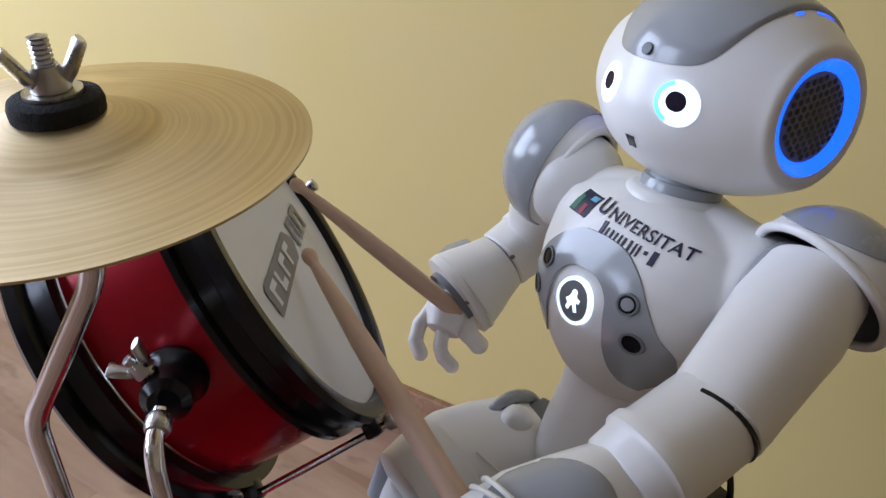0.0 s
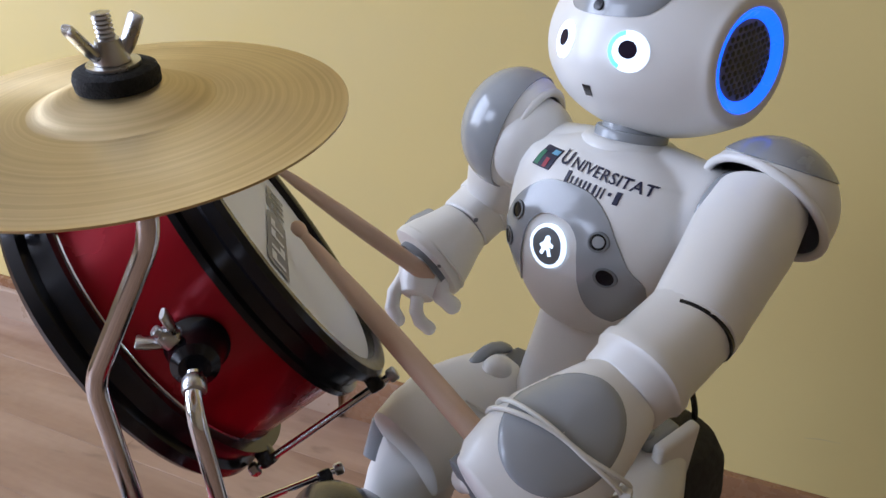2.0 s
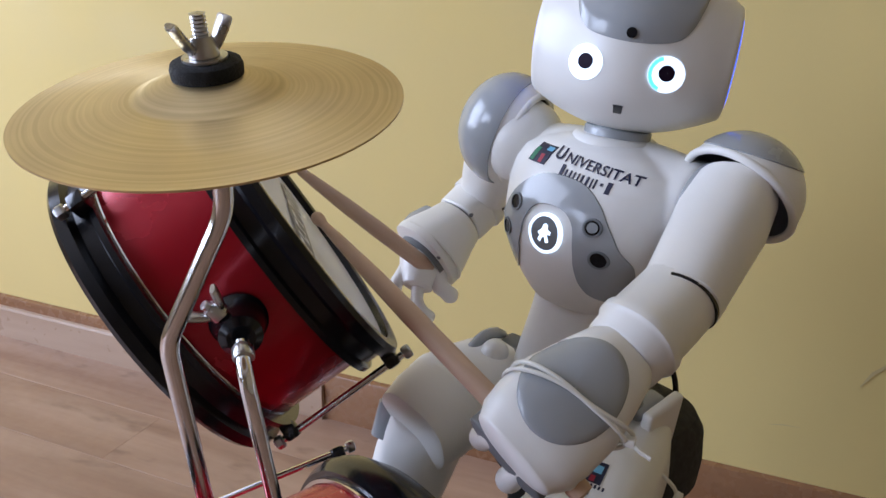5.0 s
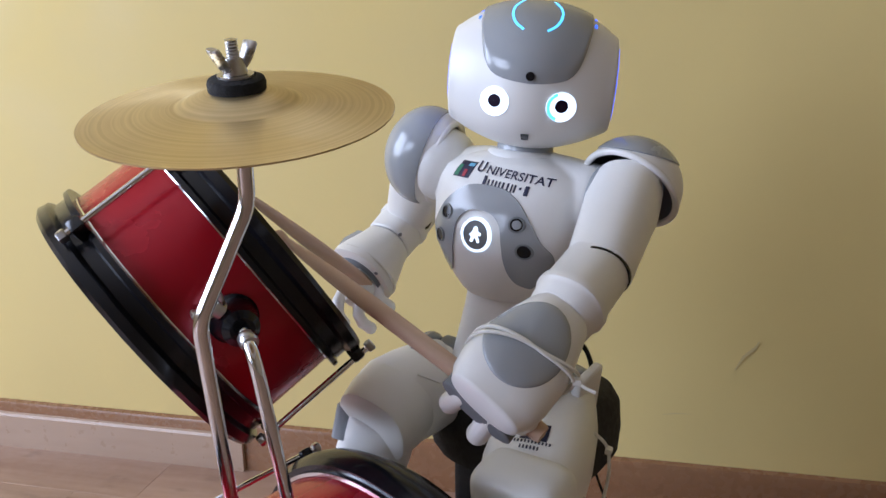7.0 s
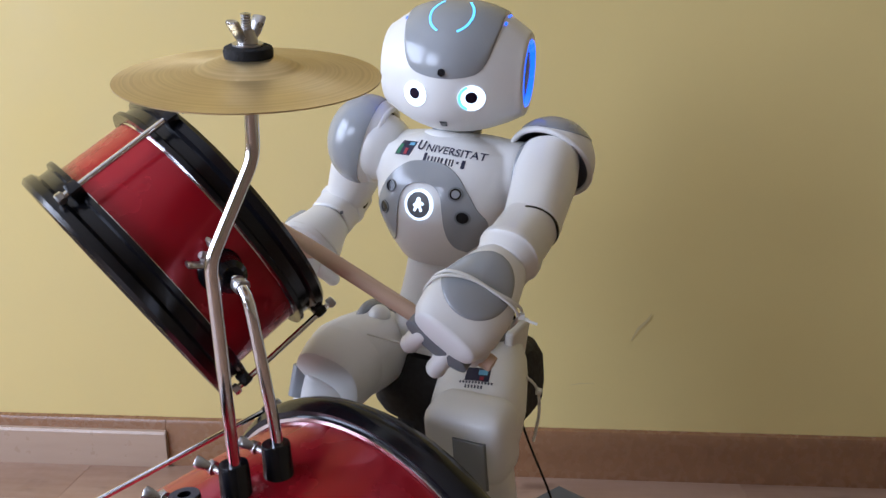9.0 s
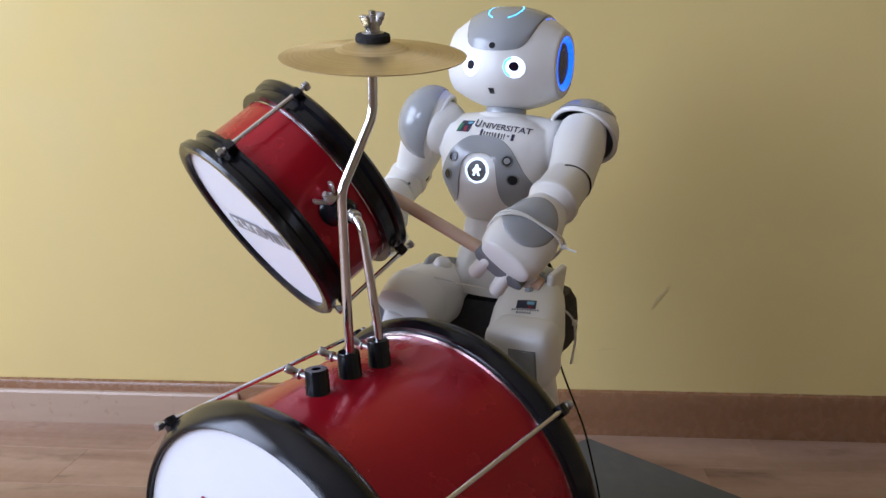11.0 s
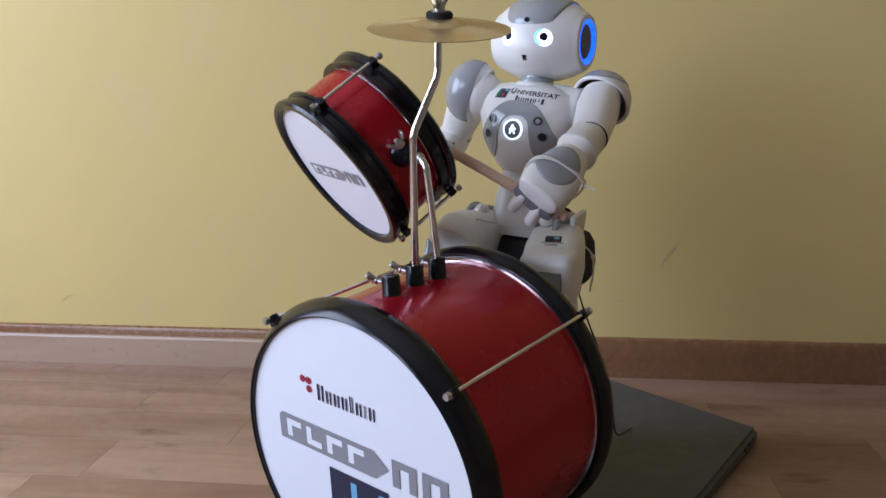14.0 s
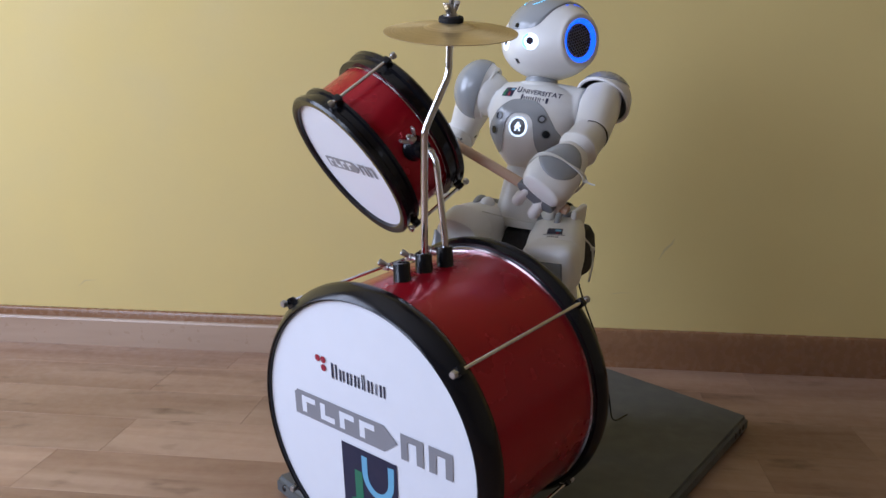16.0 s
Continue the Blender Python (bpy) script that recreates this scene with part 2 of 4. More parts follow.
def tube(pts, r, seg=12, bm=None):
    """A round bar along a path; r is a number or one number a point."""
    bm = bm or bmesh.new()
    pts = [Vector(p) for p in pts]
    rs = r if isinstance(r, (list, tuple)) else [r] * len(pts)
    up, rings = None, []
    for i, p in enumerate(pts):
        d = (pts[min(i + 1, len(pts) - 1)] - pts[max(i - 1, 0)]).normalized()
        if up is None:
            up = d.orthogonal().normalized()
        up = (up - d * up.dot(d)).normalized()
        s = d.cross(up)
        rings.append([p + (up * math.cos(2 * math.pi * k / seg) + s * math.sin(2 * math.pi * k / seg)) * rs[i] for k in range(seg)])
    skin(bm, rings)
    return bm


def box(m, sx, sy, sz, bevel=0.0, seg=2, bm=None):
    bm = bm or bmesh.new()
    made = bmesh.ops.create_cube(bm, size=1, matrix=m @ Matrix.Diagonal((sx, sy, sz, 1)))["verts"]
    if bevel:
        edges = {e for v in made for e in v.link_edges}
        bmesh.ops.bevel(bm, geom=list(edges), offset=bevel, segments=seg, affect="EDGES", profile=0.6)
    return bm


def blob(stations, seg=32, bm=None, m=Matrix.Identity(4)):
    """A body skinned over superellipse sections: (centre x, y, z, half width, half depth, power)."""
    bm = bm or bmesh.new()
    rings = []
    for cx, cy, cz, hw, hd, pw in stations:
        ring = []
        for i in range(seg):
            a = 2 * math.pi * i / seg
            c, s = math.cos(a), math.sin(a)
            ring.append(m @ Vector((cx + hw * math.copysign(abs(c) ** (2 / pw), c), cy + hd * math.copysign(abs(s) ** (2 / pw), s), cz)))
        rings.append(ring)
    skin(bm, rings)
    return bm


def limb(a, b, stations, side=(1, 0, 0), seg=28, power=2.3):
    """A limb from a to b: stations (share of the way, half width, half depth, shift in width, shift in depth)."""
    a, b, side = Vector(a), Vector(b), Vector(side)
    z = (b - a).normalized()
    x = (side - z * side.dot(z)).normalized()
    y = z.cross(x)
    h = (b - a).length
    m = Matrix.Translation(a) @ Matrix((x, y, z)).transposed().to_4x4()
    return blob([(st[3] if len(st) > 3 else 0, st[4] if len(st) > 4 else 0, st[0] * h, st[1], st[2], power) for st in stations], seg, m=m), m


def dome_ends(stations, n=8):
    """Rounds both ends of a list of limb stations off."""
    def cap(s, d):
        out = []
        for i in range(n):
            k = math.cos(math.pi / 2 * (1 - (i + 0.15) / n))
            out.append((s[0] + d * 0.07 * math.sin(math.pi / 2 * (1 - (i + 0.15) / n)), s[1] * math.sin(math.pi / 2 * (i + 0.6) / n), s[2] * math.sin(math.pi / 2 * (i + 0.6) / n), *s[3:]))
        return out
    return cap(stations[0], -1) + list(stations) + cap(stations[-1], 1)[::-1]


# ---------------------------------------------------------------- the room
def room():
    bm = box(pose(-0.3, 0.06, 1.25), 5.4, 0.12, 2.7)
    tagged(part("wall_north", bm, WALL, smooth=False), "yellow painted plaster wall with faint scuffs", "wall", kind="structure")
    # west wall with a window opening, built of four pieces joined end to end
    bm = bmesh.new()
    box(pose(-2.46, -0.20, 1.25), 0.12, 0.4, 2.7, bm=bm)
    box(pose(-2.46, -2.075, 1.25), 0.12, 0.35, 2.7, bm=bm)
    box(pose(-2.46, -4.375, 1.25), 0.12, 1.25, 2.7, bm=bm)
    # the opening at y -3.0 is added for the fill lamp
    for y, w in ((-1.15, 1.5), (-3.0, 1.5)):
        box(pose(-2.46, y, 0.2), 0.12, w, 0.6, bm=bm)
        box(pose(-2.46, y, 2.4), 0.12, w, 0.4, bm=bm)
    tagged(part("wall_west", bm, ROOMW, smooth=False), "unseen side wall, yellow darkened to cut bounced light, with a window opening and an added one", "wall", kind="structure")
    bm = box(pose(2.46, -2.5, 1.25), 0.12, 5.0, 2.7)
    tagged(part("wall_east", bm, ROOMW, smooth=False), "unseen plain side wall, yellow darkened to cut bounced light", "wall", kind="structure")
    bm = box(pose(0, -5.06, 1.25), 5.0, 0.12, 2.7)
    tagged(part("wall_south", bm, ROOMW, smooth=False), "unseen plain wall, yellow darkened to cut bounced light", "wall", kind="structure")
    bm = box(pose(0, -2.5, 2.65), 5.2, 5.3, 0.1)
    tagged(part("ceiling", bm, CEIL, smooth=False), "plain white painted ceiling", "ceiling", kind="structure")
    bm = box(pose(0, -2.5, -0.065), 5.4, 5.4, 0.1)
    fl = tagged(part("floor", bm, PLANK, smooth=False), "light brown wood laminate floor", "floor", kind="structure")
    sk = new("baseboard")
    tagged(sk, "brown varnished wooden skirting along the wall", "baseboard", kind="structure")
    for x0, x1 in ((-2.4, -0.54), (-0.54, 2.4)):
        bm = bmesh.new()
        prof = [(0, 0), (-0.013, 0), (-0.013, 0.084), (-0.010, 0.091), (-0.005, 0.093), (0, 0.093)]
        skin(bm, [[(x, y - 0.0005, z) for y, z in prof] for x in (x0 + 0.0004, x1 - 0.0004)])
        part("skirting_board", bm, SKIRT, sk, angle=25)
    bm = bmesh.new()
    skin(bm, [[(x, y, z) for y, z in ((-0.0135, 0), (-0.022, 0), (-0.022, 0.066), (-0.0195, 0.071), (-0.0135, 0.072))] for x in (-2.395, -0.538)])
    bmesh.ops.bevel(bm, geom=[e for e in bm.edges if e.calc_length() < 0.02], offset=0.0015, segments=2, affect="EDGES")
    tagged(part("trim", bm, TRIM, angle=25), "pale wooden strip in front of the skirting", "trim", kind="structure")
    # scuffs on the wall: thin smears of dirt
    for name, pts, r in (("wall_scuff", [(0.31, 0.262), (0.322, 0.285), (0.337, 0.300), (0.343, 0.312)], 0.004), ("wall_scuff", [(0.205, 0.176), (0.225, 0.180), (0.25, 0.181)], 0.002), ("wall_scuff", [(-1.13, 0.150), (-1.11, 0.166), (-1.08, 0.168)], 0.003)):
        bm = bmesh.new()
        a = []
        for i, (x, z) in enumerate(pts):
            w = r * (0.25 if i in (0, len(pts) - 1) else 1)
            a.append((bm.verts.new((x - w * 0.5, -0.0012, z + w * 0.4)), bm.verts.new((x + w * 0.5, -0.0012, z - w * 0.4))))
        for p, q in zip(a, a[1:]):
            bm.faces.new((p[0], q[0], q[1], p[1]))
        tagged(part(name, bm, SCUFF), "faint grey scuff mark on the yellow wall", "scuff mark", kind="structure")
    return fl


FLOOR = room()


# ---------------------------------------------------------------- grey board under the kit
def board():
    ob = thing("base_board", pose(0, 0, 0), "flat dark grey board with sockets, lying on the floor", "board")
    corners = [(0.452, -0.326), (0.185, -0.085), (-0.388, -0.668), (0.03, -1.06)]
    bm = bmesh.new()
    lo = [bm.verts.new((x, y, 0.0)) for x, y in corners]
    hi = [bm.verts.new((x, y, 0.0305)) for x, y in corners]
    bm.faces.new(lo), bm.faces.new(hi)
    for i in range(4):
        bm.faces.new((lo[i], lo[(i + 1) % 4], hi[(i + 1) % 4], hi[i]))
    bmesh.ops.bevel(bm, geom=bm.edges[:], offset=0.007, segments=3, affect="EDGES")
    part("panel", bm, SLAB, ob, angle=50)
    d = (Vector((0.03, -1.06, 0)) - Vector((0.452, -0.326, 0))).normalized()
    out = Vector((-d.y, d.x, 0))
    for s in (0.035, 0.055, 0.08):
        p = Vector((0.452, -0.326, 0.018)) + d * s + out * 0.0
        part("socket", rod(p - out * 0.004, p + out * 0.0012, 0.0055, 12), BLACK, ob)
    d2 = (Vector((0.03, -1.06, 0)) - Vector((-0.388, -0.668, 0))).normalized()
    out2 = Vector((d2.y, -d2.x, 0))
    p = Vector((-0.388, -0.668, 0.018)) + d2 * 0.03
    part("socket", rod(p - out2 * 0.004, p + out2 * 0.0012, 0.006, 12), BLACK, ob)


board()


# ---------------------------------------------------------------- drums
def wing_nut(m, parent, s=1.0, name="wing_nut"):
    """A wing nut round the z axis of m."""
    nut = part(name, lathe([(0.0028 * s, 0), (0.0075 * s, 0), (0.0075 * s, 0.002 * s), (0.0058 * s, 0.007 * s), (0.005 * s, 0.0095 * s), (0.0028 * s, 0.0095 * s)], 24, m), STEEL, parent, "shiny steel wing nut")
    for sgn in (-1, 1):
        bm = bmesh.new()
        prof = [(0.0045, 0.002, 0.0030), (0.0080, 0.0060, 0.0028), (0.0112, 0.0115, 0.0027), (0.0138, 0.0162, 0.0026), (0.0143, 0.0172, 0.0018)]
        wid = [0.0036, 0.0048, 0.0060, 0.0062, 0.0052]
        rings = []
        for (x, z, th), w in zip(prof, wid):
            d = Vector((0.45, 0, 0.9))
            nx = Vector((0.9, 0, -0.45))
            c = Vector((x, 0, z))
            ring = []
            for k in range(12):
                a = 2 * math.pi * k / 12
                q = c + nx * th * math.cos(a) + Vector((0, 1, 0)) * w * math.sin(a)
                ring.append(m @ Vector((sgn * q.x * s, q.y * s, q.z * s)))
            rings.append(ring)
        skin(bm, rings)
        part("wing", bm, STEEL, nut)
    return nut


def drum(name, label, front, axis, depth, r_shell, r_head, hoop_w, lug_angles, zero, hoop_out, inset=0.0, ring=0.004):
    """A drum with its z axis along the shell, from the front hoop to the back one."""
    z = Vector(axis).normalized()
    x = (Vector(zero) - z * Vector(zero).dot(z)).normalized()
    m = Matrix.Translation(front) @ Matrix((x, z.cross(x), z)).transposed().to_4x4()
    ob = thing(name, m, label, "drum")
    part("shell", lathe([(r_shell, hoop_w * 0.6), (r_shell, depth - hoop_w * 0.6), (r_shell - 0.004, depth - hoop_w * 0.6), (r_shell - 0.004, hoop_w * 0.6)], 96, closed=True), RED, ob, "glossy red lacquered shell")
    lip, face = (0.0009, 0.002) if inset else (0.004, -0.005)
    for k, (z0, sg) in enumerate(((0, 1), (depth, -1))):
        if inset:
            p = [(r_head, 0.004), (r_head + 0.001, -0.003), (r_head + 0.004, -0.0045), (hoop_out - 0.003, -0.0045), (hoop_out, -0.001), (hoop_out - 0.001, 0.006), (hoop_out - 0.006, 0.009), (hoop_out - 0.006, hoop_w - 0.006), (hoop_out - 0.002, hoop_w - 0.004), (hoop_out - 0.002, hoop_w), (r_shell + 0.001, hoop_w), (r_shell + 0.001, 0.004)]
        else:
            p = [(r_head, 0.004), (r_head + 0.0005, -0.0090), (r_head + 0.003, -0.0108), (r_head + 0.006, -0.0092), (r_head + 0.0105, -0.0035), (hoop_out - 0.002, 0.004), (hoop_out, 0.011), (hoop_out, 0.017), (hoop_out - 0.002, 0.022), (hoop_out - 0.006, hoop_w), (r_shell + 0.001, hoop_w), (r_shell + 0.001, 0.004)]
        part("hoop", lathe([(r, z0 + sg * h) for r, h in p], 112, closed=True), BLACK, ob, "black plastic hoop")
        part("drum_head", lathe([(0, z0 + sg * face), (r_head * 0.5, z0 + sg * face), (r_head, z0 + sg * face), (r_head + 0.0004, z0 + sg * (face + 0.002)), (0, z0 + sg * (face + 0.002))], 96), HEADW, ob, "white drum head")
        part("metal_ring", lathe([(r_shell + 0.0005, z0 + sg * (hoop_w + 0.0002)), (r_shell + lip, z0 + sg * (hoop_w + 0.0002)), (r_shell + lip - 0.0004, z0 + sg * (hoop_w + ring * 0.9)), (r_shell + 0.0005, z0 + sg * (hoop_w + ring))], 112, closed=True), CHROME, ob)
    for a in lug_angles:
        c, s = math.cos(radians(a)), math.sin(radians(a))
        rr = hoop_out + (0.0040 if inset else 0.0028)
        at = Vector((c * rr, s * rr, 0))
        t = part("tension_rod", rod(at + Vector((0, 0, inset - 0.008)), at + Vector((0, 0, depth + 0.010)), 0.0026, 12), CHROME, ob, "thin chromed tension rod")
        for z0, sg in ((inset, 1), (depth, -1)):
            bm = box(Matrix.Translation((c * (rr - 0.003), s * (rr - 0.003), z0 + sg * 0.004)) @ Matrix.Rotation(radians(a), 4, "Z"), 0.014, 0.013, 0.011, 0.003)
            part("claw", bm, BLACK, t)
            part("screw_head", lathe([(0, -0.0025), (0.0042, -0.0025), (0.005, -0.001), (0.005, 0.003), (0.0038, 0.004), (0, 0.004)], 6 if sg > 0 else 16, Matrix.Translation((c * rr, s * rr, z0 - sg * 0.008))), STEEL, t)
    return ob


BASS_Z = Vector((0.540, 0.836, 0.080)).normalized()
bass = drum("bass_drum", "large red bass drum with black hoops and white heads", (-0.1734, -0.9126, 0.2290), BASS_Z, 0.270, 0.187, 0.1835, 0.028, (0, 90, 180, 270), (0.125, -0.102, 0.132), 0.2017)
TOM_Z = Vector((0.652, 0.512, 0.559)).normalized()
TOM_C = Vector((-0.2358, -0.697, 0.550)) - TOM_Z * 0.006 + Vector((0, 0, 0.002))
tom = drum("tom_drum", "small red tom drum with black hoops on a chromed arm", TOM_C, TOM_Z, 0.112, 0.1115, 0.109, 0.024, (0, 120, 240), (-0.0072, -0.092, 0.092), 0.123, 0.015, 0.0012)

from mathutils.bvhtree import BVHTree


# ---------------------------------------------------------------- cymbal, stand and tom arm
def stand():
    pole = [(-0.112, -0.817, 0.405), (-0.112, -0.819, 0.447), (-0.1065, -0.852, 0.613), (-0.078, -0.838, 0.680), (-0.0752, -0.845, 0.748)]
    ob = thing("cymbal_stand", pose(0, 0, 0), "bent chromed steel cymbal rod set in the bass drum", "cymbal stand")
    part("rod", tube(round_path(pole, 0.010), 0.0046, 16), CHROME, ob)
    ax = Vector((0.047, -0.222, 0.974)).normalized()
    c = Vector((-0.0745, -0.8455, 0.7314))
    top = frame_to(c, c + ax)
    part("thread", lathe([(0.0, 0.0195), (0.0034, 0.0195)] + [(0.0034 if i % 2 else 0.0028, 0.0200 + i * 0.0008) for i in range(18)] + [(0.0, 0.0346)], 20, top @ Matrix.Translation((0, 0, 0.004))), STEEL, ob)
    felt = part("felt_washer", lathe([(0.004, 0.0105), (0.0135, 0.0103), (0.0150, 0.0118), (0.0153, 0.0155), (0.0145, 0.0178), (0.0125, 0.0187), (0.004, 0.0187)], 40, top, closed=True), FELT, ob, "thick black felt washer")
    part("washer", lathe([(0.003, 0.0189), (0.0095, 0.0189), (0.0095, 0.0201), (0.003, 0.0201)], 32, top, closed=True), STEEL, felt)
    wing_nut(top @ Matrix.Translation((0, 0, 0.0203)) @ Matrix.Rotation(radians(52), 4, "Z"), ob, 0.85)
    cy = thing("cymbal", top, "thin brass cymbal with fine lathed rings", "cymbal")
    prof = []
    for i in range(41):
        r = 0.0045 + (0.0815 - 0.0045) * i / 40
        if r < 0.032:
            z = 0.0140 - 0.0088 * (r / 0.032) ** 1.9
        else:
            z = 0.0052 * max(1 - (r - 0.032) / 0.0497, 0.0) ** 1.15
        z += 0.00018 * math.sin(r * 1500)
        prof.append((r, z))
    k = next(i for i, (r, z) in enumerate(prof) if r > 0.032)
    for name, pr in (("bell", prof[:k + 1]), ("bow", prof[k:])):
        part(name, lathe(pr + [(r, z - 0.0009) for r, z in reversed(pr)], 128, closed=True), BRASS, cy, angle=25)
    # tom arm
    arm = thing("tom_stand", pose(0, 0, 0), "bent chromed steel stand that carries the tom drum", "drum stand")
    tub = [(-0.087, -0.791, 0.405), (-0.087, -0.791, 0.454), (-0.099, -0.804, 0.575), (-0.113, -0.787, 0.583)]
    part("tube", tube(round_path(tub, 0.018), 0.0046, 16), CHROME, arm)
    part("tube_end", lathe([(0, 0), (0.0056, 0), (0.0064, 0.002), (0.0064, 0.008), (0.0052, 0.010), (0, 0.010)], 20, frame_to((-0.105, -0.796, 0.579), (-0.113, -0.787, 0.583))), STEEL, arm)
    base = Vector((-0.1385, -0.756, 0.583))
    sock = part("socket", lathe([(0, 0.004), (0.0175, 0.004), (0.018, 0.008), (0.0155, 0.011), (0.0140, 0.022), (0.013, 0.030), (0.0085, 0.034), (0, 0.034)], 28, frame_to(base, (-0.112, -0.788, 0.583))), BLACK, arm, "black plastic clamp socket")
    m = frame_to((-0.126, -0.771, 0.586), (-0.142, -0.790, 0.606))
    part("screw", rod((0, 0, 0), (0, 0, 0.026), 0.0032), STEEL, sock).matrix_basis = m
    wing_nut(m @ Matrix.Translation((0, 0, 0.014)) @ Matrix.Rotation(radians(70), 4, "Z"), sock, 0.85)
    # three black sockets on top of the bass drum
    up = Vector((-0.05, 0.02, 1)).normalized()
    for p, dz in (((-0.135, -0.854, 0.400), 0.045), ((-0.112, -0.817, 0.406), 0.044), ((-0.087, -0.791, 0.408), 0.046)):
        p = Vector(p)
        mm = frame_to(p, p + up)
        h = thing("rod_holder", pose(0, 0, 0), "black plastic rod socket on the bass drum", "rod holder", "sockets on the bass drum")
        part("socket", lathe([(0.0047, dz), (0.0105, dz), (0.0112, dz - 0.002), (0.0120, 0.014), (0.0135, 0.011), (0.0185, 0.006), (0.0190, -0.004), (0.0047, -0.004)], 32, mm, closed=True), BLACK, h)
        s2 = p + up * (dz - 0.010)
        m = frame_to(s2 + Vector((-0.008, 0.002, 0)), s2 + Vector((-0.035, 0.012, 0.006)))
        sc = part("screw", rod((0, 0, 0), (0, 0, 0.012), 0.003), STEEL, h)
        sc.matrix_basis = m
        wing_nut(m @ Matrix.Translation((0, 0, 0.010)) @ Matrix.Rotation(radians(35), 4, "Z"), h, 0.72)


stand()


# ---------------------------------------------------------------- prints on the heads
def flat(points, z=0.0, bm=None):
    bm = bm or bmesh.new()
    bm.faces.new([bm.verts.new((x, y, z)) for x, y in points])
    return bm


def bars(x0, y0, widths, h, gap, z, slant=0.0, bm=None):
    """A row of plain upright bars that stand for unlettered wording."""
    bm = bm or bmesh.new()
    x = x0
    for w in widths:
        if w > 0:
            flat([(x, y0), (x + w, y0), (x + w + slant, y0 + h), (x + slant, y0 + h)], z, bm)
        x += abs(w) + gap
    return bm


def head_print(owner, depth, scale, full):
    """The maker's mark as plain shapes, on a plane that faces away from the drum."""
    name = "print_mark"
    c = owner.matrix_world
    zl = c.to_3x3().inverted() @ Vector((0, 0, 1))
    ang = math.atan2(zl.y, zl.x) - math.pi / 2
    if depth is None:
        m = Matrix.Rotation(ang, 4, "Z") @ pose(0, 0, -0.0060 if full else 0.0010, 0, 180, 0) @ pose(0, 0, 0, 0, 0, -2)
    else:
        m = Matrix.Translation((0, 0, depth - 0.0010)) @ Matrix.Rotation(ang, 4, "Z")
    if full:
        m = m @ Matrix.Translation((0.008, 0.0135, 0))
    s = scale
    bm = flat([(-0.098 * s, -0.013 * s), (0.020 * s, -0.013 * s), (0.036 * s, 0.0), (0.020 * s, 0.013 * s), (-0.094 * s, 0.013 * s), (-0.098 * s, 0.009 * s)])
    o = part(name, bm, PRINT, owner, "grey printed ribbon on the drum head", smooth=False)
    o.matrix_basis = m
    for k, x in enumerate((-0.088, -0.062, -0.036, -0.010)):
        x *= s
        w, h = 0.019 * s, 0.017 * s
        yb = h * (0.16 if k != 1 else -0.5)
        bm = flat([(x, -h / 2), (x + w * 0.34, -h / 2), (x + w * 0.34, h / 2), (x, h / 2)], 0.0004)
        flat([(x + w * 0.34, yb), (x + w, yb), (x + w, yb + h * 0.34), (x + w * 0.34, yb + h * 0.34)], 0.0004, bm)
        if k in (0, 2, 3):
            flat([(x + w * 0.74, yb + h * 0.34), (x + w, yb + h * 0.34), (x + w, h / 2), (x + w * 0.74, h / 2)], 0.0004, bm)
        part("print_block", bm, HEADW, owner, smooth=False).matrix_basis = m
    for x in (0.040, 0.072):
        x *= s
        w, h, t = 0.026 * s, 0.025 * s, 0.008 * s
        bm = flat([(x, -h / 2), (x + t, -h / 2), (x + t, h / 2), (x, h / 2)], 0)
        flat([(x + w - t, -h / 2), (x + w, -h / 2), (x + w, h / 2), (x + w - t, h / 2)], 0, bm)
        flat([(x + t, h / 2 - t * 0.8), (x + w - t, h / 2 - t * 0.8), (x + w - t, h / 2), (x + t, h / 2)], 0, bm)
        part("print_block", bm, PRINT, owner, smooth=False).matrix_basis = m
    if not full:
        return
    x = -0.043
    for w in (0.0075, 0.0065, 0.0065, 0.0065, 0.0040, 0.0065, 0.0024, 0.0065):
        hb = 0.015 if w in (0.0075, 0.0040) else 0.0115
        bm = bars(x, 0.0395, (w * 0.34, w * 0.28), hb, w * 0.36, 0)
        part("print_bar", bm, INK, owner, smooth=False).matrix_basis = m @ Matrix.Scale(s, 4)
        x += w + 0.0030
    for x, y in ((-0.061, 0.0545), (-0.0535, 0.0545), (-0.0535, 0.0465)):
        bm = flat([(x + 0.0034 * math.cos(a * math.pi / 8), y + 0.0034 * math.sin(a * math.pi / 8)) for a in range(16)])
        part("print_dot", bm, REDP, owner, smooth=False).matrix_basis = m @ Matrix.Scale(s, 4)
    # square crest below the ribbon
    part("print_crest", flat([(-0.036, -0.105), (0.034, -0.105), (0.034, -0.022), (-0.036, -0.022)]), INK, owner, "dark blue printed square crest", smooth=False).matrix_basis = m @ Matrix.Scale(s, 4)
    bm = bmesh.new()
    arc = [(0.006 + 0.013 * math.cos(a) + 0.004, -0.044 - 0.016 * math.sin(a)) for a in [i * math.pi / 10 for i in range(11)]]
    out = [(0.010 + 0.020 * math.cos(a), -0.044 - 0.023 * math.sin(a)) for a in [i * math.pi / 10 for i in range(11)]]
    arc, out = [(0.023, -0.028)] + arc, [(0.0305, -0.027)] + out
    for a, b, p, q in zip(arc, arc[1:], out, out[1:]):
        flat([a, b, q, p], 0.0003, bm)
    flat([(-0.010, -0.028), (-0.003, -0.028), (-0.003, -0.044), (-0.010, -0.044)], 0.0003, bm)
    part("print_curve", bm, CYANP, owner, smooth=False).matrix_basis = m @ Matrix.Scale(s, 4)
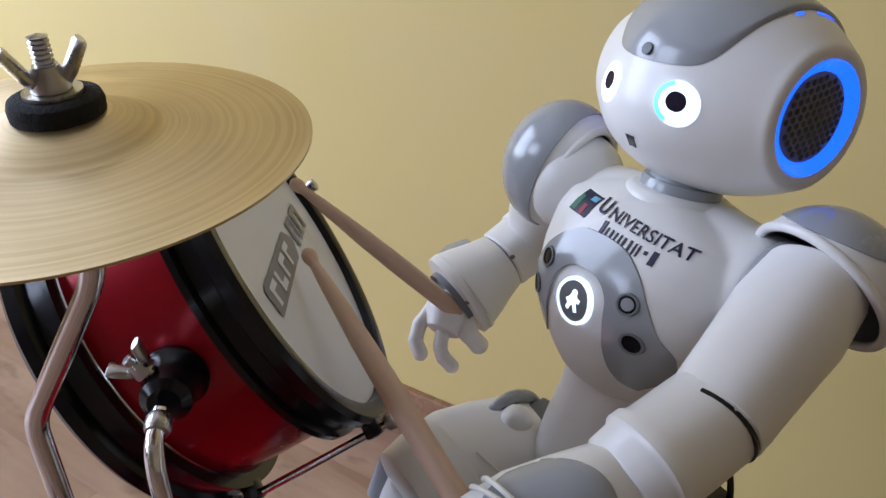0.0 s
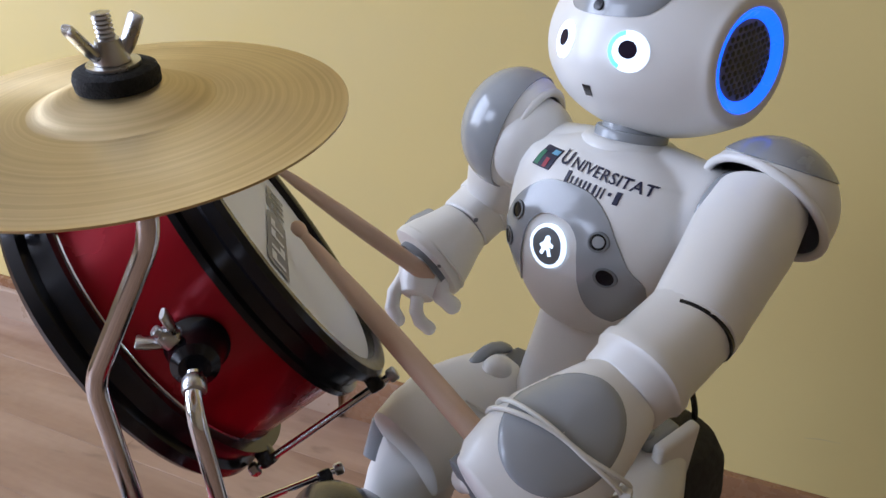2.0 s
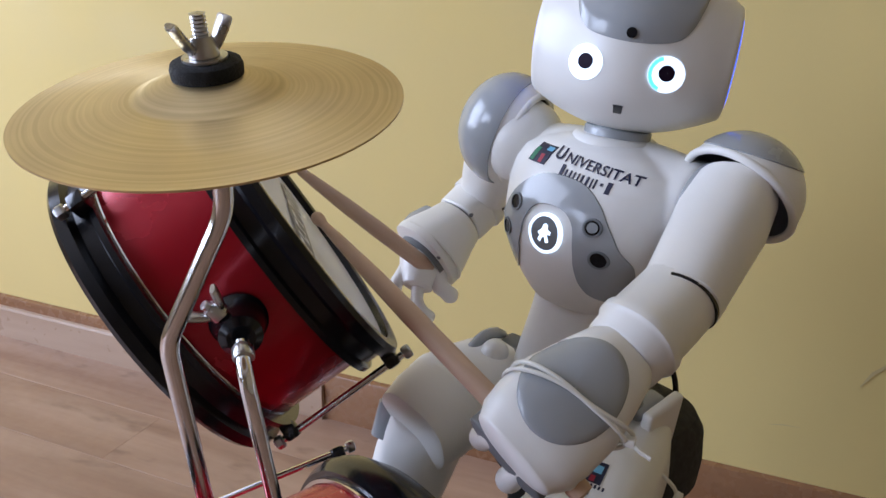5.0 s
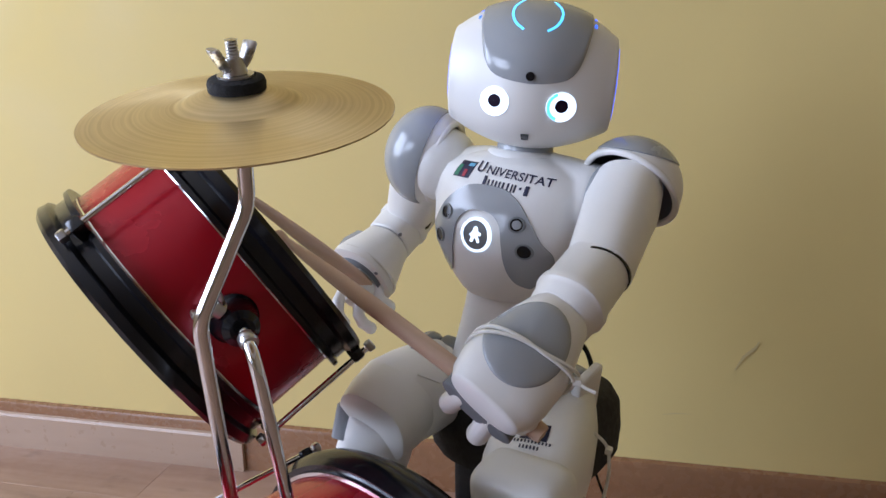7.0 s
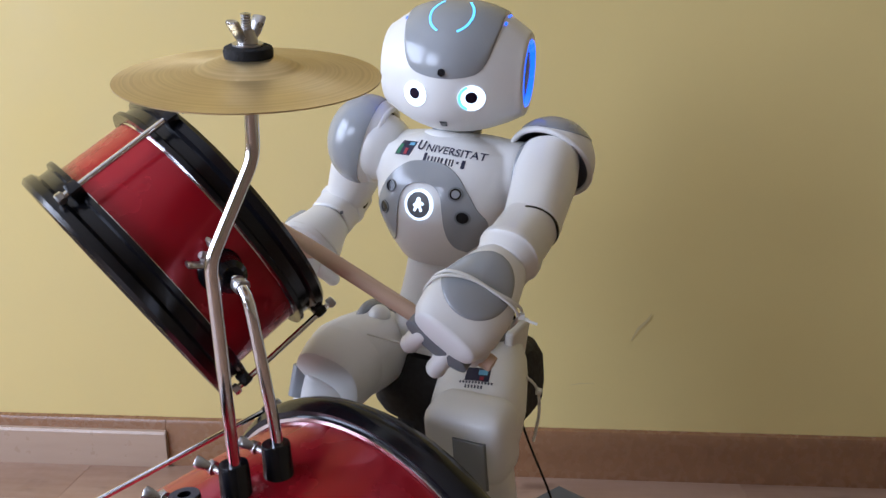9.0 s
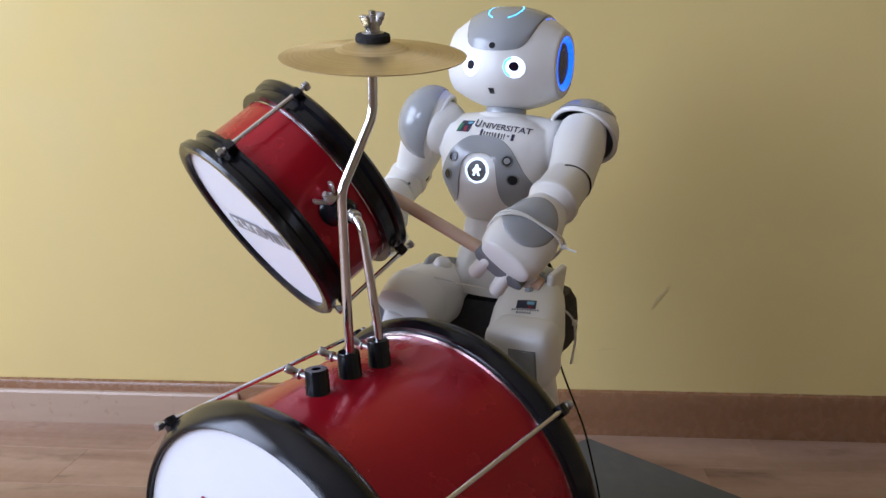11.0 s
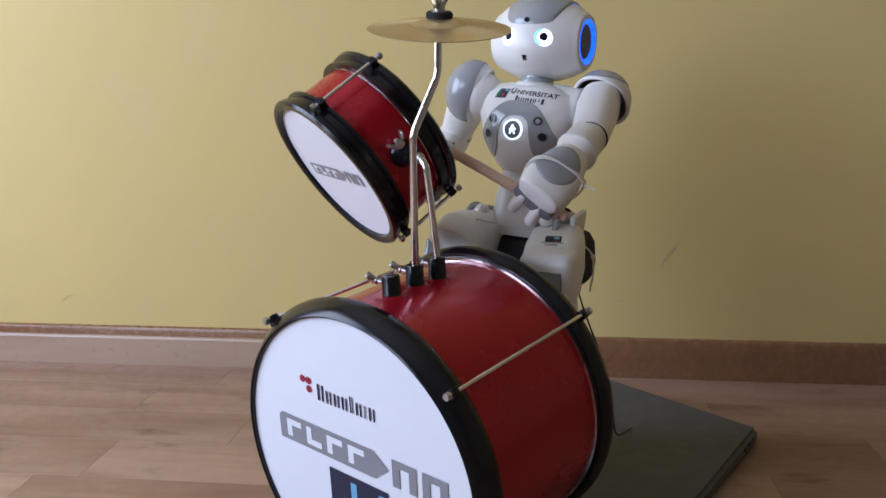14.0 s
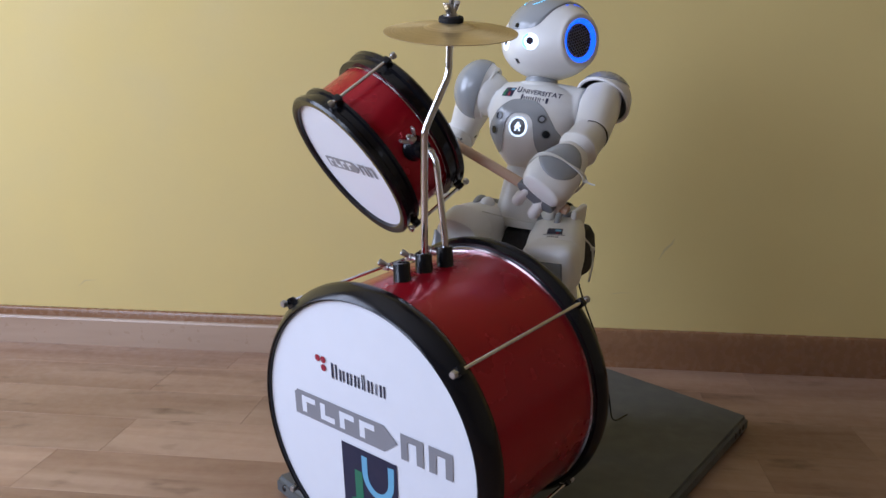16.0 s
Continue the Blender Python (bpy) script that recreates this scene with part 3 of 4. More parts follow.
    part("print_shape", flat([(-0.020, -0.046), (-0.010, -0.046), (-0.010, -0.080), (-0.014, -0.086), (-0.026, -0.086), (-0.026, -0.078), (-0.020, -0.076)], 0.0003), GREENP, owner, smooth=False).matrix_basis = m @ Matrix.Scale(s, 4)
    part("print_shape", flat([(0.006, -0.066), (0.028, -0.066), (0.026, -0.074), (0.008, -0.074)], 0.0003), YELP, owner, smooth=False).matrix_basis = m @ Matrix.Scale(s, 4)
    part("print_shape", flat([(0.014, -0.078), (0.026, -0.078), (0.026, -0.100), (0.014, -0.100)], 0.0003), REDP, owner, smooth=False).matrix_basis = m @ Matrix.Scale(s, 4)


head_print(bass, None, 1.42, True)
head_print(tom, None, 0.80, False)
head_print(tom, 0.112, 0.80, False)


# ---------------------------------------------------------------- the robot
R_POSE = pose(0.033, -0.490, 0.660, -6, 3, -24)
robot = thing("toy_robot", R_POSE, "white and grey humanoid robot, seated, holding two drumsticks", "robot")
INV = R_POSE.inverted()


def loc(x, y, z):
    """A place of the room in the robot's own space (x to its left, y backwards, z up)."""
    return INV @ Vector((x, y, z))


# chest: half width, front and back by height under the neck
CHEST = [(0.004, 0.034, 0.030, 0.034), (-0.003, 0.056, 0.042, 0.046), (-0.012, 0.074, 0.0505, 0.054), (-0.026, 0.080, 0.058, 0.061), (-0.046, 0.079, 0.066, 0.066), (-0.066, 0.076, 0.069, 0.066), (-0.084, 0.071, 0.067, 0.062), (-0.100, 0.062, 0.061, 0.056), (-0.114, 0.053, 0.054, 0.050), (-0.126, 0.043, 0.046, 0.042), (-0.132, 0.036, 0.040, 0.036)]


def chest_at(z):
    for (z1, *a), (z0, *b) in zip(CHEST, CHEST[1:]):
        if z0 <= z <= z1:
            t = (z1 - z) / (z1 - z0)
            return [p + (q - p) * t for p, q in zip(a, b)]
    return CHEST[0][1:] if z > 0 else CHEST[-1][1:]


def chest_front(x, z, off=0.0):
    hw, fr, bk = chest_at(z)
    k = min(abs(x) / hw, 0.985)
    return Vector((x, -fr * (1 - k ** 2.5) ** (1 / 2.5) - off, z))


def patch(name, rows, material, parent, off, surf, label=""):
    """A thin panel laid on a surface: rows of (x, z) points of equal number."""
    bm = bmesh.new()
    outer = [[surf(x, z, off) for x, z in r] for r in rows]
    inner = [[surf(x, z, -0.002) for x, z in r] for r in rows]
    vo = [[bm.verts.new(p) for p in r] for r in outer]
    vi = [[bm.verts.new(p) for p in r] for r in inner]
    n, k = len(rows), len(rows[0])
    for i in range(n - 1):
        for j in range(k - 1):
            bm.faces.new((vo[i][j], vo[i][j + 1], vo[i + 1][j + 1], vo[i + 1][j]))
    for i in range(n - 1):
        bm.faces.new((vo[i][0], vo[i + 1][0], vi[i + 1][0], vi[i][0]))
        bm.faces.new((vo[i][-1], vo[i + 1][-1], vi[i + 1][-1], vi[i][-1]))
    for j in range(k - 1):
        bm.faces.new((vo[0][j], vo[0][j + 1], vi[0][j + 1], vi[0][j]))
        bm.faces.new((vo[-1][j], vo[-1][j + 1], vi[-1][j + 1], vi[-1][j]))
    return part(name, bm, material, parent, label, angle=50)


def disc(x, z, r0, r1, n=28, rings=3):
    return [[(x + (r0 + (r1 - r0) * k / rings) * math.cos(2 * math.pi * i / n), z + (r0 + (r1 - r0) * k / rings) * math.sin(2 * math.pi * i / n)) for i in range(n + 1)] for k in range(rings + 1)]


def bez(pts, n):
    """A smooth curve through the given points."""
    out = []
    p = [pts[0]] + list(pts) + [pts[-1]]
    for i in range(1, len(p) - 2):
        for k in range(n):
            t = k / n
            out.append(tuple(0.5 * (2 * p[i][d] + (p[i + 1][d] - p[i - 1][d]) * t + (2 * p[i - 1][d] - 5 * p[i][d] + 4 * p[i + 1][d] - p[i + 2][d]) * t * t + (3 * p[i][d] - p[i - 1][d] - 3 * p[i + 1][d] + p[i + 2][d]) * t ** 3) for d in range(2)))
    return out + [pts[-1]]


def lettering(word, size, owner, place, material, bold=0.0):
    """One word in the built-in font, laid on a surface: place(x, z) gives the point for each corner."""
    cu = bpy.data.curves.new("word", "FONT")
    cu.body, cu.size, cu.offset, cu.resolution_u = word, size, bold, 3
    tmp = bpy.data.objects.new("word", cu)
    me = bpy.data.meshes.new_from_object(tmp)
    bm = bmesh.new()
    bm.from_mesh(me)
    for v in bm.verts:
        v.co = place(v.co.x, v.co.y)
    bpy.data.objects.remove(tmp)
    bpy.data.meshes.remove(me)
    bpy.data.curves.remove(cu)
    return part("print_word", bm, material, owner, smooth=False)


def torso():
    bm = bmesh.new()
    rings = []
    for z, hw, fr, bk in CHEST:
        ring = []
        for i in range(56):
            a = 2 * math.pi * i / 56
            c, s = math.cos(a), math.sin(a)
            ring.append((hw * math.copysign(abs(c) ** (2 / 2.5), c), (fr if s < 0 else bk) * math.copysign(abs(s) ** (2 / 2.5), s), z))
        rings.append(ring)
    skin(bm, rings)
    # white shoulder stubs that carry the arms, run into the chest
    for sx in (-1, 1):
        m = Matrix.Translation((sx * 0.046, 0.004, -0.032)) @ Matrix.Rotation(radians(90 * sx), 4, "Y")
        lathe([(0.0, -0.02), (0.040, -0.02), (0.0385, 0.000), (0.0365, 0.016), (0.0355, 0.030), (0.034, 0.036), (0.0, 0.036)], 48, m, bm)
    tor = part("torso", bm, WHITE, robot, "glossy white chest shell")
    rm = tor.modifiers.new("shell", "REMESH")
    rm.mode, rm.voxel_size, rm.use_smooth_shade = "VOXEL", 0.0015, True
    sm = tor.modifiers.new("blend", "SMOOTH")
    sm.factor, sm.iterations = 0.5, 24
    # neck
    part("collar", lathe([(0.0, 0.0070), (0.030, 0.0070), (0.0335, 0.0055), (0.036, 0.002), (0.037, -0.005), (0.0, -0.005)], 40), WHITE, tor)
    nk = part("neck", lathe([(0, 0.030), (0.0215, 0.030), (0.0220, 0.0130), (0.0, 0.0130)], 40), GREY, robot)
    part("neck_ring", lathe([(0.0, 0.0135), (0.0255, 0.0135), (0.0265, 0.0120), (0.0265, 0.0060), (0.0, 0.0060)], 40), GREY, nk)
    # grey arch on the chest
    inner = bez([(0.0, -0.0455), (0.013, -0.0480), (0.0225, -0.058), (0.0260, -0.076), (0.0290, -0.096), (0.0350, -0.108), (0.044, -0.113)], 5)
    outer = bez([(0.0, -0.0235), (0.020, -0.0260), (0.037, -0.037), (0.0485, -0.052), (0.0575, -0.068), (0.064, -0.080), (0.061, -0.098)], 5)
    half = [[(a[0] + (b[0] - a[0]) * t, a[1] + (b[1] - a[1]) * t) for t in (0, 0.2, 0.4, 0.6, 0.8, 1)] for a, b in zip(inner, outer)]
    rows = [[(-x, z) for x, z in r] for r in reversed(half[1:])] + half
    arch = patch("chest_arch", rows, GREY, robot, 0.0016, chest_front, "grey arch panel on the chest")
    # round sensors in the arch
    for x, z, dark in ((0.0375, -0.053, False), (0.0455, -0.076, True), (-0.0375, -0.053, True), (-0.0455, -0.076, True)):
        s = patch("sensor", disc(x, z, 0.0001, 0.0062), BLACK, arch, 0.0022, chest_front)
        patch("sensor_ring", disc(x, z, 0.0056, 0.0070, rings=1), DGREY, s, 0.0030, chest_front)
        if not dark:
            patch("sensor_cap", disc(x, z, 0.0001, 0.0040), GREY, s, 0.0026, chest_front)
    # lit button
    but = patch("chest_button", disc(0, -0.068, 0.0001, 0.0136), DGREY, robot, 0.0022, chest_front, "round grey button with a lit ring")
    patch("lit_ring", disc(0, -0.068, 0.0134, 0.0155, rings=1), LED_W, but, 0.0028, chest_front, "glowing white ring")
    fig = [(0, -0.0625, 0.0022), (0.0002, -0.0655, 0.0030), (0.0, -0.068, 0.0028)]
    for x, z, r in fig:
        patch("lit_mark", disc(x, z, 0.0001, r, 16, 1), LED_W, but, 0.0027, chest_front)
    for pts in ([(-0.001, -0.067), (-0.0042, -0.0745)], [(0.001, -0.067), (0.0036, -0.0745)], [(0.001, -0.0655), (0.0058, -0.0668)], [(-0.001, -0.0655), (-0.0052, -0.069)]):
        (x0, z0), (x1, z1) = pts
        nx, nz = -(z1 - z0), x1 - x0
        k = 0.0013 / math.hypot(nx, nz)
        patch("lit_mark", [[(x0 - nx * k, z0 - nz * k), (x0 + nx * k, z0 + nz * k)], [(x1 - nx * k, z1 - nz * k), (x1 + nx * k, z1 + nz * k)]], LED_W, but, 0.0027, chest_front)

    # printed crest, the one common word in letters and the name as plain bars
    def quad(x0, z0, x1, z1, sl=0.0):
        return [[(x0 + (x1 - x0) * i / 3 + sl * j / 2, z0 + (z1 - z0) * j / 2) for i in range(4)] for j in range(3)]
    patch("print_crest", quad(-0.0445, -0.0210, -0.0250, -0.0065, 0.004), INK, tor, 0.0008, chest_front, "dark printed crest on the chest")
    patch("print_shape", quad(-0.0330, -0.0200, -0.0290, -0.0135, 0.001), REDP, tor, 0.0011, chest_front)
    patch("print_shape", quad(-0.0430, -0.0200, -0.0380, -0.0100, 0.002), GREENP, tor, 0.0011, chest_front)
    patch("print_shape", quad(-0.0300, -0.0105, -0.0235, -0.0075, 0.001), CYANP, tor, 0.0008, chest_front)
    lettering("U", 0.0125, tor, lambda x, z: chest_front(-0.0185 + x, -0.0130 + z - 0.10 * x, 0.0008), INK, 0.00035)
    lettering("NIVERSITAT", 0.0100, tor, lambda x, z: chest_front(-0.0078 + x * 1.22, -0.0139 + z - 0.085 * x, 0.0008), INK, 0.00012)
    x = -0.0090
    for k, w in enumerate((0.0058, 0.0068, 0.0062, 0.0078, 0.0050)):
        h = 0.0090 if k == 0 else 0.0066
        z = -0.0252 - 0.05 * (x + 0.009)
        for f, g in (((0.35, 0.85),) if k == 0 else ((0.0, 0.2), (0.62, 0.82))):
            patch("print_bar", quad(x + w * f, z, x + w * g, z + h), INK, tor, 0.0008, chest_front)
        x += w + 0.0012
    patch("print_bar", quad(x + 0.0015, -0.0238, x + 0.0035, -0.0218), INK, tor, 0.0008, chest_front)
    patch("print_bar", quad(x + 0.0068, -0.0282, x + 0.0102, -0.0200), INK, tor, 0.0008, chest_front)
    # waist and pelvis
    bm = blob([(0, 0.0, -0.118, 0.038, 0.036, 2.4), (0, 0.0, -0.150, 0.041, 0.037, 2.5), (0, 0.0, -0.185, 0.046, 0.040, 2.6), (0, 0.002, -0.212, 0.050, 0.042, 2.8), (0, 0.004, -0.232, 0.046, 0.038, 2.8)], 40)
    pel = part("pelvis", bm, WHITE, robot)
    for sx in (-1, 1):
        part("hip_ball", lathe([(0.0125 * math.sin(k * math.pi / 14), -0.0125 * math.cos(k * math.pi / 14)) for k in range(15)], 28, Matrix.Translation((sx * 0.056, -0.036, -0.200))), WHITE, pel)
        part("hip_joint", box(pose(sx * 0.053, -0.012, -0.212, 20, 0, 0), 0.040, 0.044, 0.030, 0.009, 3), DGREY, pel, "dark grey hip joint")
        arch = [(sx * 0.076, -0.022 + 0.026 * math.cos(a), -0.216 + 0.024 * math.sin(a)) for a in [math.pi * k / 10 for k in range(11)]]
        bm = tube(arch, 0.0052, 12)
        hc = part("hip_cover", bm, GREY, pel, "curved grey hip bracket")
        if sx > 0:
            part("hip_bracket", box(pose(0.0905, 0.004, -0.213, 15, 8, 0), 0.010, 0.044, 0.056, 0.0045, 4), WHITE, hc, "white hip bracket")
            part("hip_block", box(pose(0.076, 0.002, -0.212, 15, 8, 0), 0.016, 0.036, 0.044, 0.005, 3), GREY, hc)


torso()

# ---------------------------------------------------------------- head
HW = 0.0685
HEAD_C = 0.060


def head_sec(x):
    """Half heights above and below, front and back of the head and the squareness of its jaw at a distance from its middle."""
    k = min(abs(x) / HW, 1.0)
    top = 0.044 + 0.023 * (1 - k ** 2.4)
    bot = 0.043 + 0.019 * (1 - k ** 2.0)
    ridge = math.sqrt(k * k + 0.012) - 0.1095 * (1 - k)
    fr = 0.043 + 0.028 * (1 - min(ridge, 1.0) ** 1.5)
    bk = 0.043 + 0.020 * (1 - k ** 2.4)
    return top, bot, fr, bk, 2 + 1.3 * (1 - k * k)


def head_face(x, z, off=0.0):
    top, bot, fr, bk, jaw = head_sec(x)
    d = z - HEAD_C
    h = top if d > 0 else bot
    k = min(abs(d) / h, 0.995)
    return Vector((x, -fr * math.sqrt(1 - k ** (2.1 if d > 0 else jaw)) - off, z))


def head_ring(x, a, off=0.0):
    top, bot, fr, bk, jaw = head_sec(x)
    c, s = math.cos(a), math.sin(a)
    y = math.sqrt(max(1 - abs(s) ** ((2.1 if s > 0 else jaw) if c > 0 else 2), 0.0))
    return Vector((x, (-(fr * y) if c > 0 else bk * y) - off * c, HEAD_C + (top if s > 0 else bot) * s + off * s))


def build_head():
    bm = bmesh.new()
    xs = [-HW + 2 * HW * i / 40 for i in range(41)]
    rings = [[head_ring(x, 2 * math.pi * i / 72) for i in range(72)] for x in xs]
    for sx in (-1, 1):
        ends = []
        for dx, k in ((0.0022, 0.975), (0.0038, 0.93), (0.0044, 0.86), (0.0040, 0.79), (-0.0060, 0.77)):
            ends.append([Vector((sx * (HW + dx), -0.001 + (p.y + 0.001) * k, HEAD_C + 0.001 + (p.z - HEAD_C - 0.001) * k)) for p in rings[-1 if sx > 0 else 0]])
        rings = rings + ends if sx > 0 else ends[::-1] + rings
    skin(bm, rings)
    hd = part("head", bm, WHITE, robot, "glossy white head with lit eyes and ears")
    # grey crown and visor
    bm = bmesh.new()
    rows_o, rows_i = [], []
    w = 0.048
    for i in range(33):
        u = -1 + 2 * i / 32
        x = w * math.sin(u * math.pi / 2)
        k = abs(x) / w
        a0 = radians(2 + 9 * k ** 2 + 44 * k ** 9)
        a1 = radians(205 - 60 * k ** 4)
        rows_o.append([head_ring(x, a0 + (a1 - a0) * j / 40, 0.0028 if 1 < i < 31 and 1 < j < 39 else (0.0021 if 0 < i < 32 and 0 < j < 40 else 0.0004)) for j in range(41)])
        rows_i.append([head_ring(x, a0 + (a1 - a0) * j / 40, -0.002) for j in range(41)])
    skin(bm, rows_o, closed=False)
    part("crown", bm, GREY, hd, "glossy grey crown panel")
    # lit strips on the crown
    for sx in (-1, 1):
        pts = bez([(0.013, 78), (0.0195, 66), (0.021, 56), (0.0175, 46), (0.010, 40)], 6)
        bm = bmesh.new()
        prev = None
        for i, (x, a) in enumerate(pts):
            q, p = pts[min(i + 1, len(pts) - 1)], pts[max(i - 1, 0)]
            dx, da = q[0] - p[0], (q[1] - p[1]) * 0.00115
            n = math.hypot(dx, da)
            ox, oa = -da / n * 0.0010, dx / n * 0.0010 / 0.00115
            e = [bm.verts.new(head_ring(sx * (x + s * ox), radians(a + s * oa), 0.0034)) for s in (-1, 1)]
            if prev:
                bm.faces.new((prev[0], prev[1], e[1], e[0]))
            prev = e
        part("lit_strip", bm, LED_C, hd, "glowing blue strip")
    # blue slots above the ears
    for sx in (-1, 1):
        for a0, a1 in ((62, 68), (80, 100), (112, 120)):
            bm = bmesh.new()
            rows = [[head_ring(sx * x, radians(a0 + (a1 - a0) * j / 6), 0.0006) for x in (0.0495, 0.0515)] for j in range(7)]
            skin(bm, rows, closed=False)
            part("lit_slot", bm, LED_B, hd, "glowing blue slot")
    # eyes
    for sx in (-1, 1):
        x, z = sx * 0.0285, HEAD_C - 0.0155
        eye = patch("eye", disc(x, z, 0.0001, 0.0125), LED_W, hd, 0.0012, head_face, "round eye with a glowing white ring")
        if sx > 0:
            patch("lit_arc", [[(x + r * math.cos(radians(110 + 14 * i)), z + r * math.sin(radians(110 + 14 * i))) for i in range(11)] for r in (0.0098, 0.0111, 0.0124)], LED_C, eye, 0.0015, head_face)
        patch("pupil", disc(x, z + 0.0008, 0.0001, 0.0056), LENS, eye, 0.0018, head_face)
    patch("camera_lens", disc(0, HEAD_C + 0.0085, 0.0001, 0.0037), BLACK, hd, 0.0034, head_face)
    patch("mouth_lens", [[(-0.0036, HEAD_C - 0.0415), (0, HEAD_C - 0.0415), (0.0036, HEAD_C - 0.0415)], [(-0.003, HEAD_C - 0.0475), (0, HEAD_C - 0.0475), (0.003, HEAD_C - 0.0475)]], BLACK, hd, 0.0008, head_face)
    # ears
    for sx in (-1, 1):
        m = Matrix.Translation((sx * HW, -0.001, HEAD_C + 0.001)) @ Matrix.Rotation(radians(90 * sx), 4, "Y")
        ear = part("ear", lathe([(0.0350, -0.002), (0.0352, 0.0036), (0.0344, 0.0044), (0.0336, 0.0040), (0.0336, -0.002)], 64, m, closed=True), WHITE, hd)
        part("lit_ring", lathe([(0.0336, 0.0044), (0.0328, 0.0052), (0.0315, 0.0046), (0.0280, 0.0008), (0.0262, -0.0002), (0.0262, -0.004), (0.0336, -0.004)], 64, m, closed=True), LED_B, ear, "glowing blue ring")
        bm = lathe([(0.0, 0.0022), (0.014, 0.0018), (0.0262, 0.0002), (0.0262, -0.003), (0.0, -0.003)], 48, m)
        g = part("speaker_grille", bm, GRILLE, ear, "dark grey pierced grille")
        bm = bmesh.new()
        for i in range(-6, 7):
            for j in range(-7, 8):
                cx, cy = 0.0050 * (i + 0.5 * (j % 2)), 0.00433 * j
                if math.hypot(cx, cy) < 0.0245:
                    r = 0.0020
                    hz = 0.0028 - 0.0021 * (math.hypot(cx, cy) / 0.0262) ** 2
                    vs = [bm.verts.new(m @ Vector((cx + r * math.cos(math.pi / 3 * k + 0.52), cy + r * math.sin(math.pi / 3 * k + 0.52), hz))) for k in range(6)]
                    bm.faces.new(vs)
        part("grille_mesh", bm, BLACK, g, smooth=False)
    return hd


HEAD = build_head()


# ---------------------------------------------------------------- arms
def finger(base, dirs, r, parent):
    """A chain of rounded segments."""
    p = Vector(base)
    for d in dirs:
        q = p + Vector(d)
        h = (q - p).length
        cap = [(r * math.sin(a * math.pi / 12), -r * math.cos(a * math.pi / 12)) for a in range(7)]
        part("finger", lathe(cap + [(r * 0.94, h * 0.5)] + [(a, h - b) for a, b in reversed(cap)], 18, frame_to(p, q)), WHITE, parent)
        p = q


def sphere_part(centre, axis, r, a0, a1, thick, n=16):
    """A lathed piece of a sphere round an axis, from angle a0 to a1."""
    m = frame_to(centre, Vector(centre) + Vector(axis))
    st = [radians(a0 + (a1 - a0) * i / n) for i in range(n + 1)]
    prof = [(r * math.sin(a), r * math.cos(a)) for a in st]
    back = [((r - thick) * math.sin(a), (r - thick) * math.cos(a)) for a in reversed(st)]
    return lathe(prof + back, 56, m)


def shield(centre, axis, r, spread, cap_axis, cap, parent, along=(0, 0, 1), stretch=1.0):
    """A shoulder shield: a white bowl with a glossy grey cap, a grey lining and a rounded white rim, drawn out along one direction."""
    along = Vector(along).normalized()
    full = Matrix.Translation(centre) @ Matrix.Scale(stretch, 4, along) @ Matrix.Translation(-Vector(centre))

    def piece(name, bm, material, owner, label):
        bmesh.ops.transform(bm, matrix=full, verts=bm.verts)
        return part(name, bm, material, owner, label)
    s = piece("shoulder_shield", sphere_part(centre, axis, r, 0, spread, 0.002, 28), WHITE, parent, "glossy white shoulder shell")
    piece("cap", sphere_part(centre, cap_axis, r + 0.0012, 0, cap, 0.003, 28), GREY, s, "domed glossy grey cap")
    piece("lining", sphere_part(centre, axis, r - 0.0032, 0, spread - 1, 0.001, 24), LINER, s, "grey inner face")
    m = frame_to(centre, Vector(centre) + Vector(axis))
    a = radians(spread)
    rim = [((r - 0.0012) * math.sin(a) + 0.0030 * math.cos(k * math.pi / 6), (r - 0.0012) * math.cos(a) + 0.0030 * math.sin(k * math.pi / 6)) for k in range(12)]
    piece("rim", lathe(rim, 56, m, closed=True), WHITE, s, "rounded white rim")


